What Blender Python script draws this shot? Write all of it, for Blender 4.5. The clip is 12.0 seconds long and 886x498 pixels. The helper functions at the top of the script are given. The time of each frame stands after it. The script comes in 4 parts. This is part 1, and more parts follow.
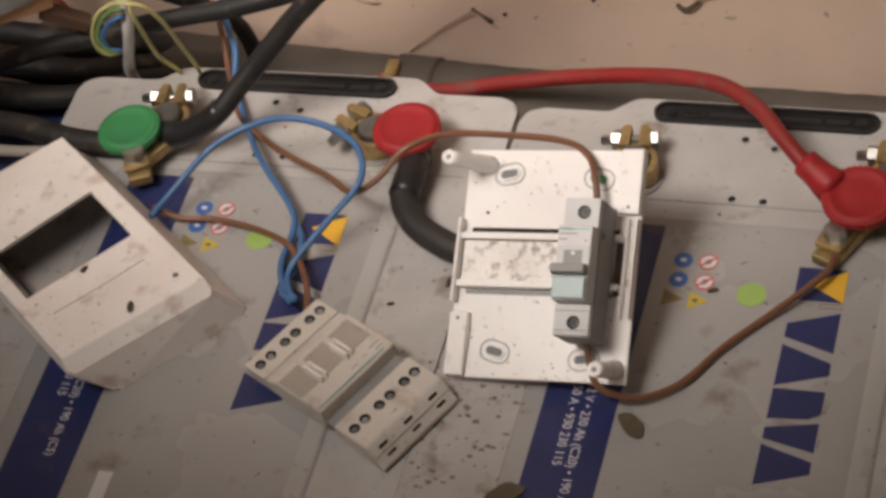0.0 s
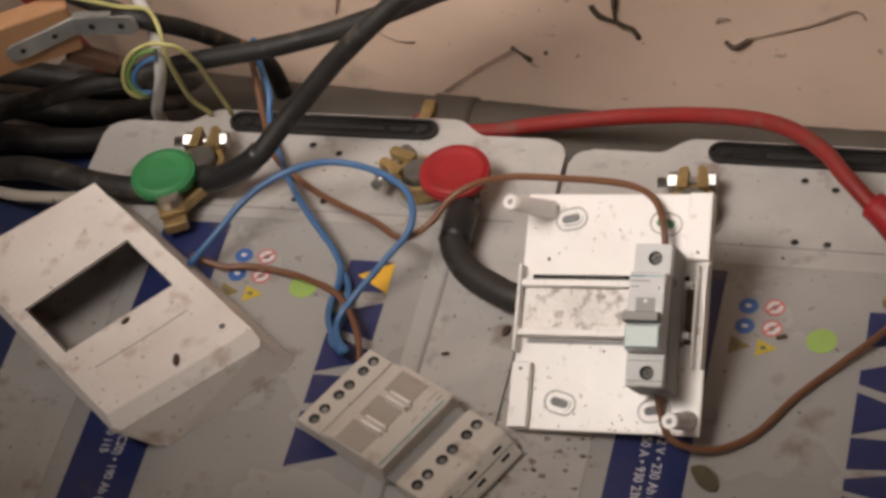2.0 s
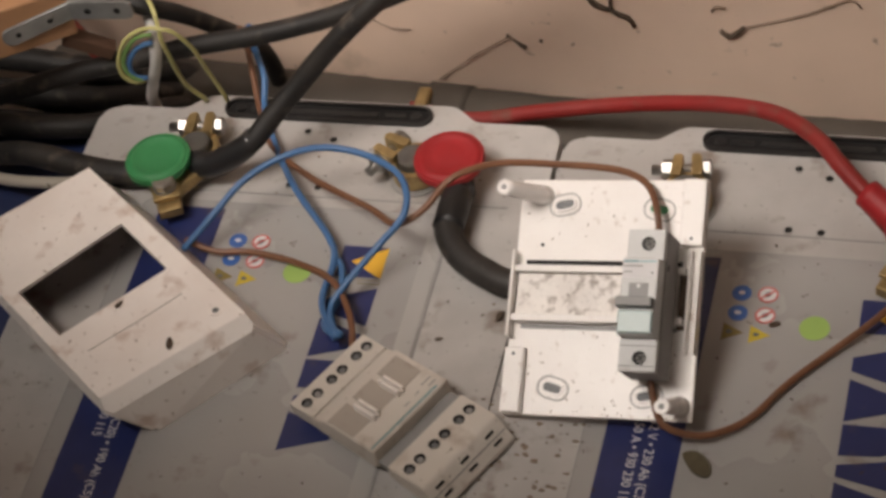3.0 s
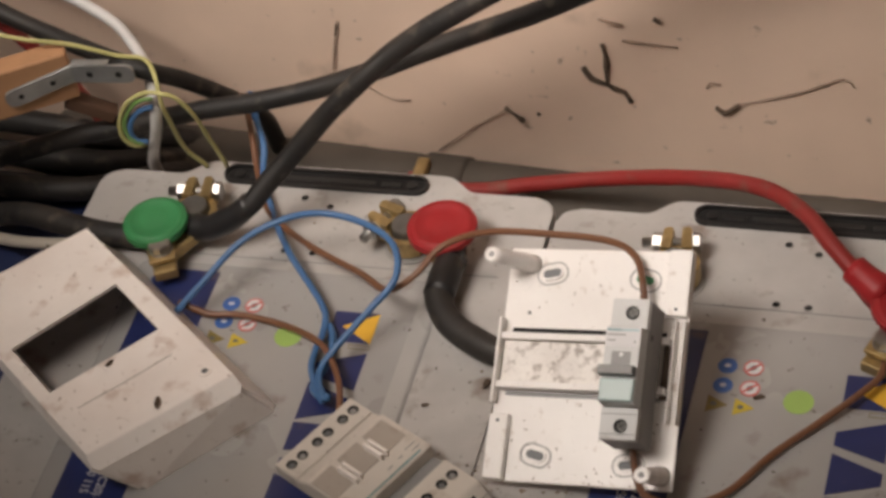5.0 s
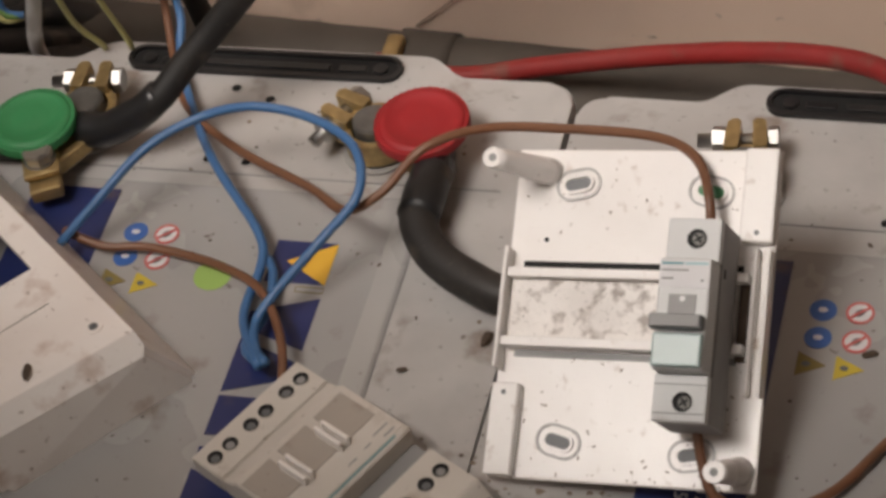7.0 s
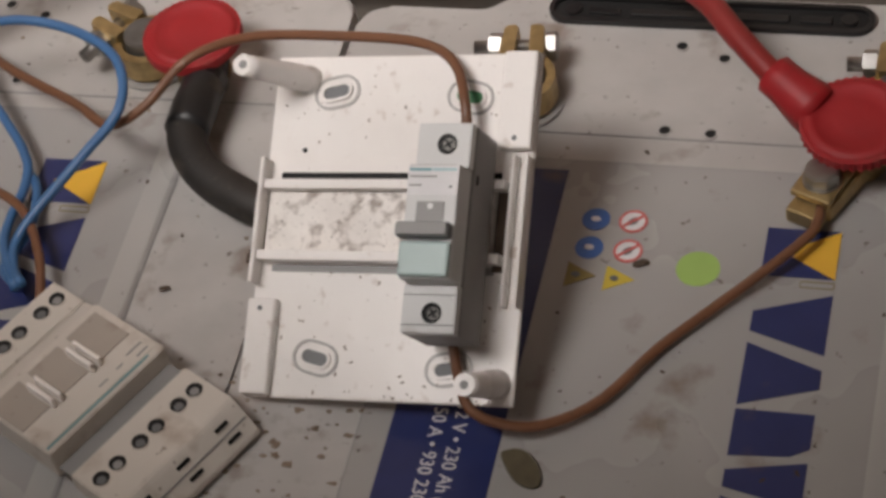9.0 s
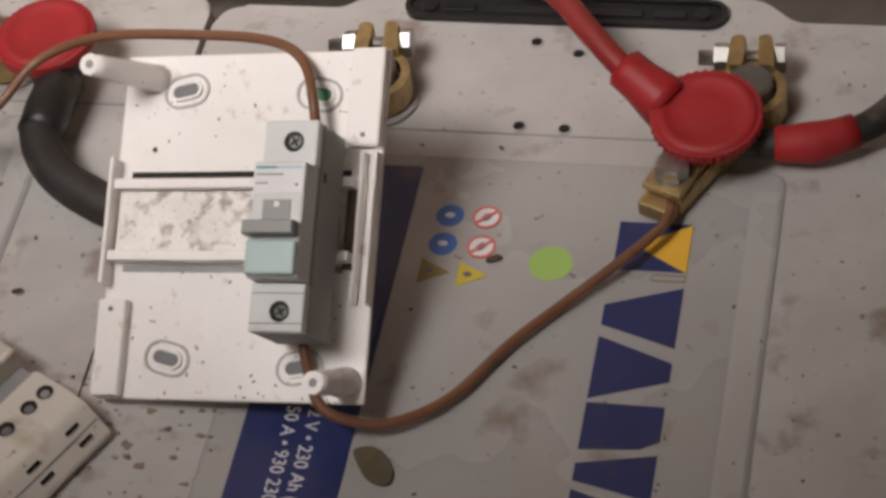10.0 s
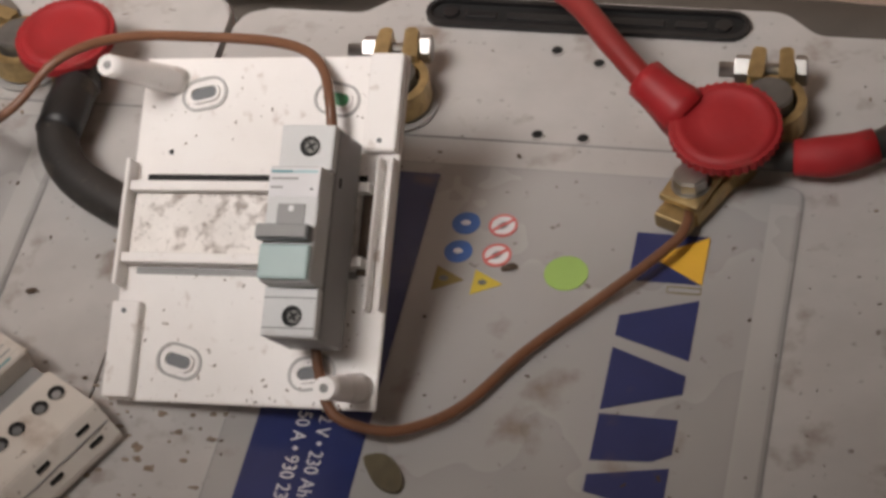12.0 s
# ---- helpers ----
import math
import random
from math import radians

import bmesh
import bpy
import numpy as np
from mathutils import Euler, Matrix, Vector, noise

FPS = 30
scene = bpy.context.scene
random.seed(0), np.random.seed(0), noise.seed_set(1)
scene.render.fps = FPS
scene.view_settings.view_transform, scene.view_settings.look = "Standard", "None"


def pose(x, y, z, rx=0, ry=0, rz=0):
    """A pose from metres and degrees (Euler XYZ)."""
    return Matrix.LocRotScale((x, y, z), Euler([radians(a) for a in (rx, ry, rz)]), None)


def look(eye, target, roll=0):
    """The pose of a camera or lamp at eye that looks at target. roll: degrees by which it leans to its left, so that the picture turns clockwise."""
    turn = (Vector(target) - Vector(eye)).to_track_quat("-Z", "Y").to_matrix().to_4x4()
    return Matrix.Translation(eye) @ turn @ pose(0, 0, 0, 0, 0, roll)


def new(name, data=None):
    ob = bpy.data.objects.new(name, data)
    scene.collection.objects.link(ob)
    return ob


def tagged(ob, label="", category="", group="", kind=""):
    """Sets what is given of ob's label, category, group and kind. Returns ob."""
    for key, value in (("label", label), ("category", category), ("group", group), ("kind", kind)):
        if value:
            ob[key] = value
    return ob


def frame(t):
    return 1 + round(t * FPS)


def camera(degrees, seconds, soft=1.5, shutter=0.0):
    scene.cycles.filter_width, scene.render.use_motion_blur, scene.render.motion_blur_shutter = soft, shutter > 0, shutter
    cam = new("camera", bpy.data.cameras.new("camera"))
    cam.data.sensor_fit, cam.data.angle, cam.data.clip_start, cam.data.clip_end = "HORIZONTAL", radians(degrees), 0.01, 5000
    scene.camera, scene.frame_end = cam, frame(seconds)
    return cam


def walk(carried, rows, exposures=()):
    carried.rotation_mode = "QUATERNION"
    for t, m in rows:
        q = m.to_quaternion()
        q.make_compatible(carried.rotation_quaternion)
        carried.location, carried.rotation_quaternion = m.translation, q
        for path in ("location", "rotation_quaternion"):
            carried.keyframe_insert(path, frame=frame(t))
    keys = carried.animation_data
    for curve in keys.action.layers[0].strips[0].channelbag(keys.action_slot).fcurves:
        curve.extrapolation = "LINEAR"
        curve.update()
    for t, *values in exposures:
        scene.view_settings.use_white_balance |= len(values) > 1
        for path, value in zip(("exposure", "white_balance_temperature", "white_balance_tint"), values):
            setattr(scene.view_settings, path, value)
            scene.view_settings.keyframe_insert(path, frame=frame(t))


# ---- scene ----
cam = camera(22.0, 12.0, soft=3.4)
PATH = [
    (0, (0.3598, -0.8859, 1.1391), (0.2039, -0.5861, 0.7705), -16.27),
    (0.5, (0.3073, -0.8718, 1.1357), (0.1625, -0.5704, 0.7640), -14.72),
    (1, (0.2864, -0.8722, 1.1328), (0.1470, -0.5708, 0.7590), -14.70),
    (1.5, (0.2843, -0.8747, 1.1296), (0.1423, -0.5671, 0.7618), -14.35),
    (2, (0.2817, -0.8726, 1.1284), (0.1418, -0.5636, 0.7611), -14.47),
    (2.5, (0.2859, -0.8686, 1.1214), (0.1459, -0.5600, 0.7537), -14.62),
    (2.7, (0.2843, -0.8721, 1.1201), (0.1454, -0.5628, 0.7526), -14.49),
    (4.3, (0.3213, -0.8943, 1.1483), (0.1678, -0.5775, 0.7933), -10.51),
    (4.5, (0.3323, -0.8955, 1.1313), (0.1741, -0.5747, 0.7818), -11.79),
    (5, (0.3110, -0.8873, 1.1173), (0.1623, -0.5653, 0.7649), -13.14),
    (5.5, (0.2923, -0.8397, 1.0530), (0.1429, -0.5189, 0.6998), -13.74),
    (6, (0.2415, -0.7755, 0.9751), (0.0841, -0.4626, 0.6182), -14.22),
    (6.5, (0.2173, -0.7148, 0.9153), (0.0653, -0.4047, 0.5537), -13.83),
    (6.7, (0.2101, -0.6981, 0.8991), (0.0630, -0.3880, 0.5355), -13.85),
    (8.3, (0.2440, -0.6580, 0.8340), (-0.2970, 0.5880, -0.6340), -13.30),
    (8.5, (0.2470, -0.6580, 0.8300), (-0.2820, 0.5850, -0.6460), -12.90),
    (9, (0.2690, -0.6570, 0.8410), (-0.2560, 0.5620, -0.6550), -13.70),
    (9.5, (0.2871, -0.6527, 0.8387), (0.1600, -0.3474, 0.4638), -13.44),
    (10, (0.2893, -0.6530, 0.8358), (0.1761, -0.3441, 0.4593), -12.10),
    (10.5, (0.2871, -0.6520, 0.8359), (0.1818, -0.3410, 0.4588), -11.35),
    (11, (0.2855, -0.6520, 0.8375), (0.1771, -0.3413, 0.4611), -11.75),
    (11.5, (0.2874, -0.6500, 0.8337), (0.1759, -0.3392, 0.4582), -11.71),
    (12, (0.2921, -0.6504, 0.8331), (0.1733, -0.3414, 0.4584), -11.71),
]
walk(cam, [(t, look(eye, target, roll)) for t, eye, target, roll in PATH],
     exposures=((0.0, -0.04, 7000, 12), (2.5, -0.22, 7050, 12), (5.0, -0.17, 7100, 12), (6.5, -0.22, 6950, 11), (8.5, -0.36, 6600, 11), (10.0, -0.08, 6600, 11), (12.0, -0.04, 6600, 11)))

# ---- light ----
world = bpy.data.worlds.new("world")
scene.world = world
world.use_nodes = True
wn = world.node_tree.nodes
sky = wn.new("ShaderNodeTexSky")
sky.sky_type, sky.sun_disc, sky.sun_elevation, sky.sun_rotation = "NISHITA", False, radians(40), radians(250)
wn["Background"].inputs["Strength"].default_value = 0.08
world.node_tree.links.new(sky.outputs["Color"], wn["Background"].inputs["Color"])


def area_lamp(name, m, sx, sy, power, colour):
    data = bpy.data.lights.new(name, "AREA")
    data.shape, data.size, data.size_y, data.energy, data.color = "RECTANGLE", sx, sy, power, colour
    ob = new(name, data)
    ob.matrix_world = m
    return ob


overhead = area_lamp("overhead_lamp", look((-0.30, -0.46, 1.23), (-0.05, 0.08, 0.30)), 0.60, 0.40, 1.44, (1.0, 0.945, 0.915))
overhead.data.spread = radians(42)  # added narrow cone darkens the front; no lampshade is known
# added fill from the camera side; no window or lamp is known there
area_lamp("south_fill", look((0.75, -1.88, 1.0), (0.15, 0.0, 0.3)), 1.2, 0.9, 3.3, (1.0, 0.87, 0.76))


# ---- materials ----
def mat(name, colour, rough=0.6, metal=0.0, vary=0.12, grain=40.0, stains=0.0, stain_colour=(0.12, 0.09, 0.06), stain_scale=18.0, bump=0.15,
        bump_scale=300.0, each=0.0, coat=0.0):
    """A surface with fine grain, broad unevenness, stains with shapes of their own and a little relief."""
    m = bpy.data.materials.new(name)
    m.use_nodes = True
    t, n, l = m.node_tree, m.node_tree.nodes, m.node_tree.links
    b = n["Principled BSDF"]
    b.inputs["Metallic"].default_value = metal
    b.inputs["Coat Weight"].default_value = coat
    co = n.new("ShaderNodeTexCoord").outputs["Object"]

    def noise_tex(scale, detail=4.0):
        x = n.new("ShaderNodeTexNoise")
        x.inputs["Scale"].default_value, x.inputs["Detail"].default_value = scale, detail
        l.new(co, x.inputs["Vector"])
        return x.outputs["Fac"]

    def ramp(fac, a, c, lo, hi):
        x = n.new("ShaderNodeMapRange")
        x.inputs["From Min"].default_value, x.inputs["From Max"].default_value = lo, hi
        x.inputs["To Min"].default_value, x.inputs["To Max"].default_value = a, c
        l.new(fac, x.inputs["Value"])
        return x.outputs["Result"]

    def mix(fac, a, c):
        x = n.new("ShaderNodeMix")
        x.data_type = "RGBA"
        l.new(fac, x.inputs["Factor"])
        for sock, v in ((x.inputs["A"], a), (x.inputs["B"], c)):
            if isinstance(v, tuple):
                sock.default_value = (*v, 1)
            else:
                l.new(v, sock)
        return x.outputs["Result"]

    dark, light = tuple(v * (1 - vary) for v in colour), tuple(min(1, v * (1 + vary)) for v in colour)
    col = mix(ramp(noise_tex(grain), 0, 1, 0.3, 0.7), dark, light)
    col = mix(ramp(noise_tex(grain / 9, 2), 0, 0.6, 0.35, 0.7), col, tuple(v * (1 - 1.3 * vary) for v in colour))
    if stains:
        cloud = ramp(noise_tex(stain_scale * 0.45, 5), 0, min(0.55, 0.7 * stains), 0.45, 0.75)
        col = mix(cloud, col, tuple(0.55 * v + 0.45 * s for v, s in zip(colour, stain_colour)))
        fac = ramp(noise_tex(stain_scale * 1.7, 7), 0, 0.7, 0.66 - 0.12 * stains, 0.80 - 0.12 * stains)
        col = mix(fac, col, stain_colour)
        fac = ramp(noise_tex(stain_scale * 9, 3), 0, 0.75, 0.72 - 0.08 * stains, 0.80 - 0.08 * stains)
        col = mix(fac, col, tuple(v * 0.6 for v in stain_colour))
    l.new(col, b.inputs["Base Color"])
    l.new(ramp(noise_tex(grain * 0.6), max(0.03, rough - 0.1), min(1, rough + 0.12), 0.3, 0.7), b.inputs["Roughness"])
    if bump:
        x = n.new("ShaderNodeBump")
        x.inputs["Strength"].default_value, x.inputs["Distance"].default_value = bump, 0.0006
        l.new(noise_tex(bump_scale), x.inputs["Height"])
        l.new(x.outputs["Normal"], b.inputs["Normal"])
    return m


DUST = (0.16, 0.125, 0.095)
M_LID = mat("lid_grey", (0.455, 0.44, 0.425), 0.42, vary=0.07, grain=60, stains=0.62, stain_colour=(0.17, 0.115, 0.08), stain_scale=30)
M_LABEL = mat("label_film", (0.37, 0.36, 0.35), 0.26, vary=0.07, grain=14, stains=0.40, stain_colour=(0.17, 0.12, 0.085), stain_scale=26, bump=0.05)
M_BLACK = mat("black_plastic", (0.012, 0.012, 0.013), 0.38, vary=0.2)
# near-black for flat patches that paint the darkness inside holes and gaps
M_HOLE = mat("hole_black", (0.008, 0.008, 0.008), 0.8, vary=0.2)
M_BLUE = mat("print_blue", (0.019, 0.030, 0.120), 0.4, vary=0.12, grain=70, stains=0.3, stain_colour=(0.1, 0.075, 0.08), stain_scale=26, bump=0.03)
M_YELLOW = mat("print_yellow", (0.80, 0.46, 0.05), 0.42, vary=0.08, stains=0.15, bump=0.03)
M_PALE = mat("print_white", (0.72, 0.71, 0.72), 0.5, vary=0.1, bump=0.03)
M_SIGNBLUE = mat("sign_blue", (0.05, 0.14, 0.42), 0.45, vary=0.1, bump=0.03)
M_SIGNRED = mat("sign_red", (0.62, 0.14, 0.13), 0.45, vary=0.1, bump=0.03)
M_SIGNYEL = mat("sign_yellow", (0.55, 0.42, 0.05), 0.5, vary=0.2, bump=0.03)
M_OLIVE = mat("sign_olive", (0.22, 0.17, 0.05), 0.5, vary=0.2, bump=0.03)
M_GREENDOT = mat("green_sticker", (0.33, 0.50, 0.13), 0.5, vary=0.1, bump=0.05)
M_WHITE = mat("white_plastic", (0.88, 0.85, 0.825), 0.16, vary=0.03, grain=30, stains=0.3, stain_colour=(0.42, 0.31, 0.24), stain_scale=75, bump=0.03)
M_BED = mat("dirty_rail_bed", (0.84, 0.80, 0.76), 0.35, vary=0.08, grain=60, stains=1.1, stain_colour=(0.17, 0.11, 0.075), stain_scale=110, bump=0.2)
M_FOLD = mat("label_margin", (0.42, 0.41, 0.395), 0.3, vary=0.06, grain=20, stains=0.4, stain_colour=(0.2, 0.15, 0.11), stain_scale=26, bump=0.05)
M_COVER = mat("dirty_white_plastic", (0.89, 0.84, 0.80), 0.36, vary=0.06, grain=24, stains=0.72, stain_colour=(0.46, 0.31, 0.23), stain_scale=34, bump=0.06)
M_GREYPL = mat("light_grey_plastic", (0.60, 0.605, 0.60), 0.36, vary=0.04, stains=0.1, stain_colour=(0.25, 0.2, 0.16), bump=0.04)
M_WARMPL = mat("ivory_plastic", (0.60, 0.555, 0.50), 0.42, vary=0.05, stains=0.5, stain_colour=(0.3, 0.22, 0.16), stain_scale=30, bump=0.05)
M_BAY = mat("bay_grey", (0.39, 0.345, 0.30), 0.45, vary=0.06, stains=0.4, stain_colour=(0.24, 0.18, 0.14), stain_scale=40, bump=0.05)
M_DARKGREY = mat("dark_grey_plastic", (0.13, 0.135, 0.14), 0.4, vary=0.1)
M_MIDGREY = mat("mid_grey_plastic", (0.27, 0.265, 0.26), 0.45, vary=0.1)
M_TEAL = mat("pale_teal_plastic", (0.44, 0.56, 0.55), 0.2, vary=0.04, bump=0.02)
M_BRASS = mat("dull_brass", (0.47, 0.345, 0.165), 0.42, 0.75, vary=0.3, grain=150, stains=0.3, stain_colour=(0.12, 0.08, 0.04), stain_scale=90, bump=0.3)
M_LEAD = mat("lead", (0.2, 0.195, 0.185), 0.5, 0.8, vary=0.25, grain=120, bump=0.3)
M_STEEL = mat("zinc_steel", (0.40, 0.39, 0.37), 0.40, 0.95, vary=0.12, grain=160, bump=0.1)
M_GALV = mat("galvanised_steel", (0.33, 0.335, 0.33), 0.42, 0.6, vary=0.25, grain=60, stains=0.2, bump=0.2)
M_RED = mat("red_rubber", (0.34, 0.012, 0.016), 0.6, vary=0.16, grain=60, stains=0.35, stain_colour=(0.20, 0.07, 0.055), stain_scale=40, bump=0.25)
M_REDCABLE = mat("red_cable", (0.24, 0.016, 0.015), 0.5, vary=0.15, grain=50, stains=0.6, stain_colour=(0.17, 0.075, 0.055), stain_scale=34, bump=0.15)
M_GREEN = mat("green_rubber", (0.035, 0.24, 0.085), 0.5, vary=0.12, grain=60, stains=0.1, bump=0.2)
M_CABLE = mat("dusty_black_cable", (0.013, 0.012, 0.0115), 0.6, vary=0.5, grain=45, stains=0.75, stain_colour=(0.105, 0.085, 0.068), stain_scale=40, bump=0.3, bump_scale=160)
M_BROWN = mat("brown_wire", (0.19, 0.085, 0.045), 0.4, vary=0.12, grain=60, stains=0.12, bump=0.1)
M_BLUEWIRE = mat("blue_wire", (0.055, 0.155, 0.34), 0.38, vary=0.1, grain=60, stains=0.08, bump=0.1)
M_YELWIRE = mat("yellow_wire", (0.56, 0.53, 0.22), 0.4, vary=0.25, grain=80, bump=0.1)
M_GRNWIRE = mat("green_wire", (0.17, 0.30, 0.09), 0.4, vary=0.2, grain=80, bump=0.1)
M_WHITECABLE = mat("white_cable", (0.62, 0.61, 0.6), 0.45, vary=0.1, grain=40, stains=0.3, stain_colour=(0.3, 0.25, 0.2), bump=0.1)
M_BEIGE = mat("beige_cable", (0.5, 0.45, 0.38), 0.5, vary=0.1, stains=0.3, stain_colour=DUST)
M_WALL = mat("pink_beige_plaster", (0.70, 0.535, 0.425), 0.75, vary=0.06, grain=22, stains=0.26, stain_colour=(0.32, 0.23, 0.17), stain_scale=11, bump=0.35, bump_scale=90)
M_ROOM = mat("room_plaster", (0.46, 0.37, 0.30), 0.8, vary=0.05, grain=5, bump=0.3, bump_scale=60)
M_FLOOR = mat("dusty_floor", (0.17, 0.15, 0.13), 0.85, vary=0.2, grain=20, stains=0.4, stain_colour=(0.06, 0.05, 0.045), stain_scale=8, bump=0.5)
M_CASE = mat("battery_case", (0.36, 0.35, 0.335), 0.5, vary=0.08, stains=0.3, stain_colour=DUST)
M_PIPE = mat("dusty_grey_conduit", (0.085, 0.072, 0.06), 0.75, vary=0.2, grain=30, stains=0.4, stain_colour=(0.085, 0.07, 0.055), stain_scale=22, bump=0.3)
M_WOOD = mat("orange_wood", (0.46, 0.245, 0.125), 0.6, vary=0.18, grain=26, stains=0.15, stain_colour=(0.2, 0.1, 0.05), bump=0.25)
M_SHADEWOOD = mat("shaded_wood", (0.10, 0.05, 0.03), 0.65, vary=0.2, grain=30, bump=0.25)
M_NAVY = mat("navy_crate", (0.015, 0.03, 0.10), 0.5, vary=0.2, grain=30, stains=0.2, bump=0.2)
M_WEB = mat("cobweb_dirt", (0.24, 0.17, 0.125), 0.9, vary=0.3, grain=200, bump=0.3)
M_DEBRIS = mat("dark_debris", (0.085, 0.058, 0.04), 0.85, vary=0.3, grain=200, bump=0.4)
M_SMEAR = mat("dried_mud", (0.26, 0.20, 0.15), 0.85, vary=0.25, grain=160, bump=0.3)
M_LEAF = mat("dry_leaf", (0.105, 0.085, 0.048), 0.7, vary=0.25, grain=200, bump=0.4)
M_TAPE = mat("black_tape", (0.018, 0.018, 0.019), 0.32, vary=0.2, bump=0.3, bump_scale=120)


# ---- building blocks ----
def part(name, bm, material, parent=None, label="", smooth=False, m=None):
    data = bpy.data.meshes.new(name)
    if smooth:
        for f in bm.faces:
            f.smooth = True
    bm.to_mesh(data)
    bm.free()
    data.materials.append(material)
    ob = new(name, data)
    ob.parent = parent
    if m is not None:
        ob.matrix_basis = m
    return tagged(ob, label)


def thing(name, m, label, category, group="", kind=""):
    ob = new(name)
    ob.empty_display_size = 0.01
    ob.matrix_basis = m
    return tagged(ob, label, category, group, kind)


def box(x0, x1, y0, y1, z0, z1, bevel=0.0, segments=2):
    bm = bmesh.new()
    bmesh.ops.create_cube(bm, size=1, matrix=Matrix.Translation(((x0 + x1) / 2, (y0 + y1) / 2, (z0 + z1) / 2)) @ Matrix.Diagonal((x1 - x0, y1 - y0, z1 - z0, 1)))
    if bevel:
        bmesh.ops.bevel(bm, geom=bm.edges[:], offset=bevel, segments=segments, affect="EDGES", profile=0.5)
    return bm


def prism(outline, z0, z1, bevel=0.0, bm=None, segments=2):
    """An upright body over a plan outline, its top edge rounded."""
    bm = bm or bmesh.new()
    low = [bm.verts.new((x, y, z0)) for x, y in outline]
    top = [bm.verts.new((x, y, z1)) for x, y in outline]
    n = len(outline)
    bm.faces.new(low[::-1])
    cap = bm.faces.new(top)
    for k in range(n):
        bm.faces.new((low[k], low[(k + 1) % n], top[(k + 1) % n], top[k]))
    if bevel:
        bmesh.ops.bevel(bm, geom=list(cap.edges), offset=bevel, segments=segments, affect="EDGES", profile=0.5)
    bmesh.ops.recalc_face_normals(bm, faces=bm.faces[:])
    return bm


def rounded(corners, radius, steps=5):
    """An outline with its corners rounded (radius for all, or one each)."""
    out, n = [], len(corners)
    for k, c in enumerate(corners):
        r = radius[k] if isinstance(radius, (list, tuple)) else radius
        p, a, b = Vector(c), Vector(corners[k - 1]), Vector(corners[(k + 1) % n])
        if r <= 0:
            out.append(tuple(p))
            continue
        s, e = p + (a - p).normalized() * r, p + (b - p).normalized() * r
        for i in range(steps + 1):
            f = i / steps
            out.append(tuple(s * (1 - f) ** 2 + p * 2 * f * (1 - f) + e * f**2))
    return out


def oval(cx, cy, rx, ry, n=24, turn=0.0):
    c, s = math.cos(turn), math.sin(turn)
    pts = [(rx * math.cos(2 * math.pi * k / n), ry * math.sin(2 * math.pi * k / n)) for k in range(n)]
    return [(cx + c * x - s * y, cy + s * x + c * y) for x, y in pts]


def slot(cx, cy, half, r, n=10, turn=0.0):
    """A long hole's outline: two half circles, half apart from the middle."""
    pts = [(half + r * math.cos(a), r * math.sin(a)) for a in np.linspace(-math.pi / 2, math.pi / 2, n)]
    pts += [(-half + r * math.cos(a), r * math.sin(a)) for a in np.linspace(math.pi / 2, 1.5 * math.pi, n)]
    c, s = math.cos(turn), math.sin(turn)
    return [(cx + c * x - s * y, cy + s * x + c * y) for x, y in pts]


def ring(outer, inner, z0, z1):
    """A flat frame between two outlines of equal count."""
    bm, n = bmesh.new(), len(outer)
    rows = [[bm.verts.new((x, y, z)) for x, y in line] for line, z in ((outer, z0), (outer, z1), (inner, z1), (inner, z0))]
    for a, b in ((0, 1), (1, 2), (2, 3), (3, 0)):
        for k in range(n):
            bm.faces.new((rows[a][k], rows[a][(k + 1) % n], rows[b][(k + 1) % n], rows[b][k]))
    bmesh.ops.recalc_face_normals(bm, faces=bm.faces[:])
    return bm


def cyl(r, z0, z1, n=24, r2=None, m=None, bm=None, bevel=0.0):
    b = bmesh.new()
    bmesh.ops.create_cone(b, cap_ends=True, segments=n, radius1=r, radius2=r if r2 is None else r2, depth=z1 - z0, matrix=Matrix.Translation((0, 0, (z0 + z1) / 2)))
    if bevel:
        bmesh.ops.bevel(b, geom=[e for e in b.edges if abs(e.verts[0].co.z - e.verts[1].co.z) < 1e-6], offset=bevel, segments=2, affect="EDGES")
    if m is not None:
        bmesh.ops.transform(b, matrix=m, verts=b.verts[:])
    return b


def glide(points, step=0.004):
    """A smooth line through the given places."""
    p = [Vector(q) for q in points]
    p = [2 * p[0] - p[1], *p, 2 * p[-1] - p[-2]]
    out = []
    for a, b, c, d in zip(p, p[1:], p[2:], p[3:]):
        k = max(2, int((c - b).length / step))
        for i in range(k):
            t = i / k
            out.append(0.5 * (2 * b + (c - a) * t + (2 * a - 5 * b + 4 * c - d) * t**2 + (3 * b - a - 3 * c + d) * t**3))
    return [*out, p[-2]]


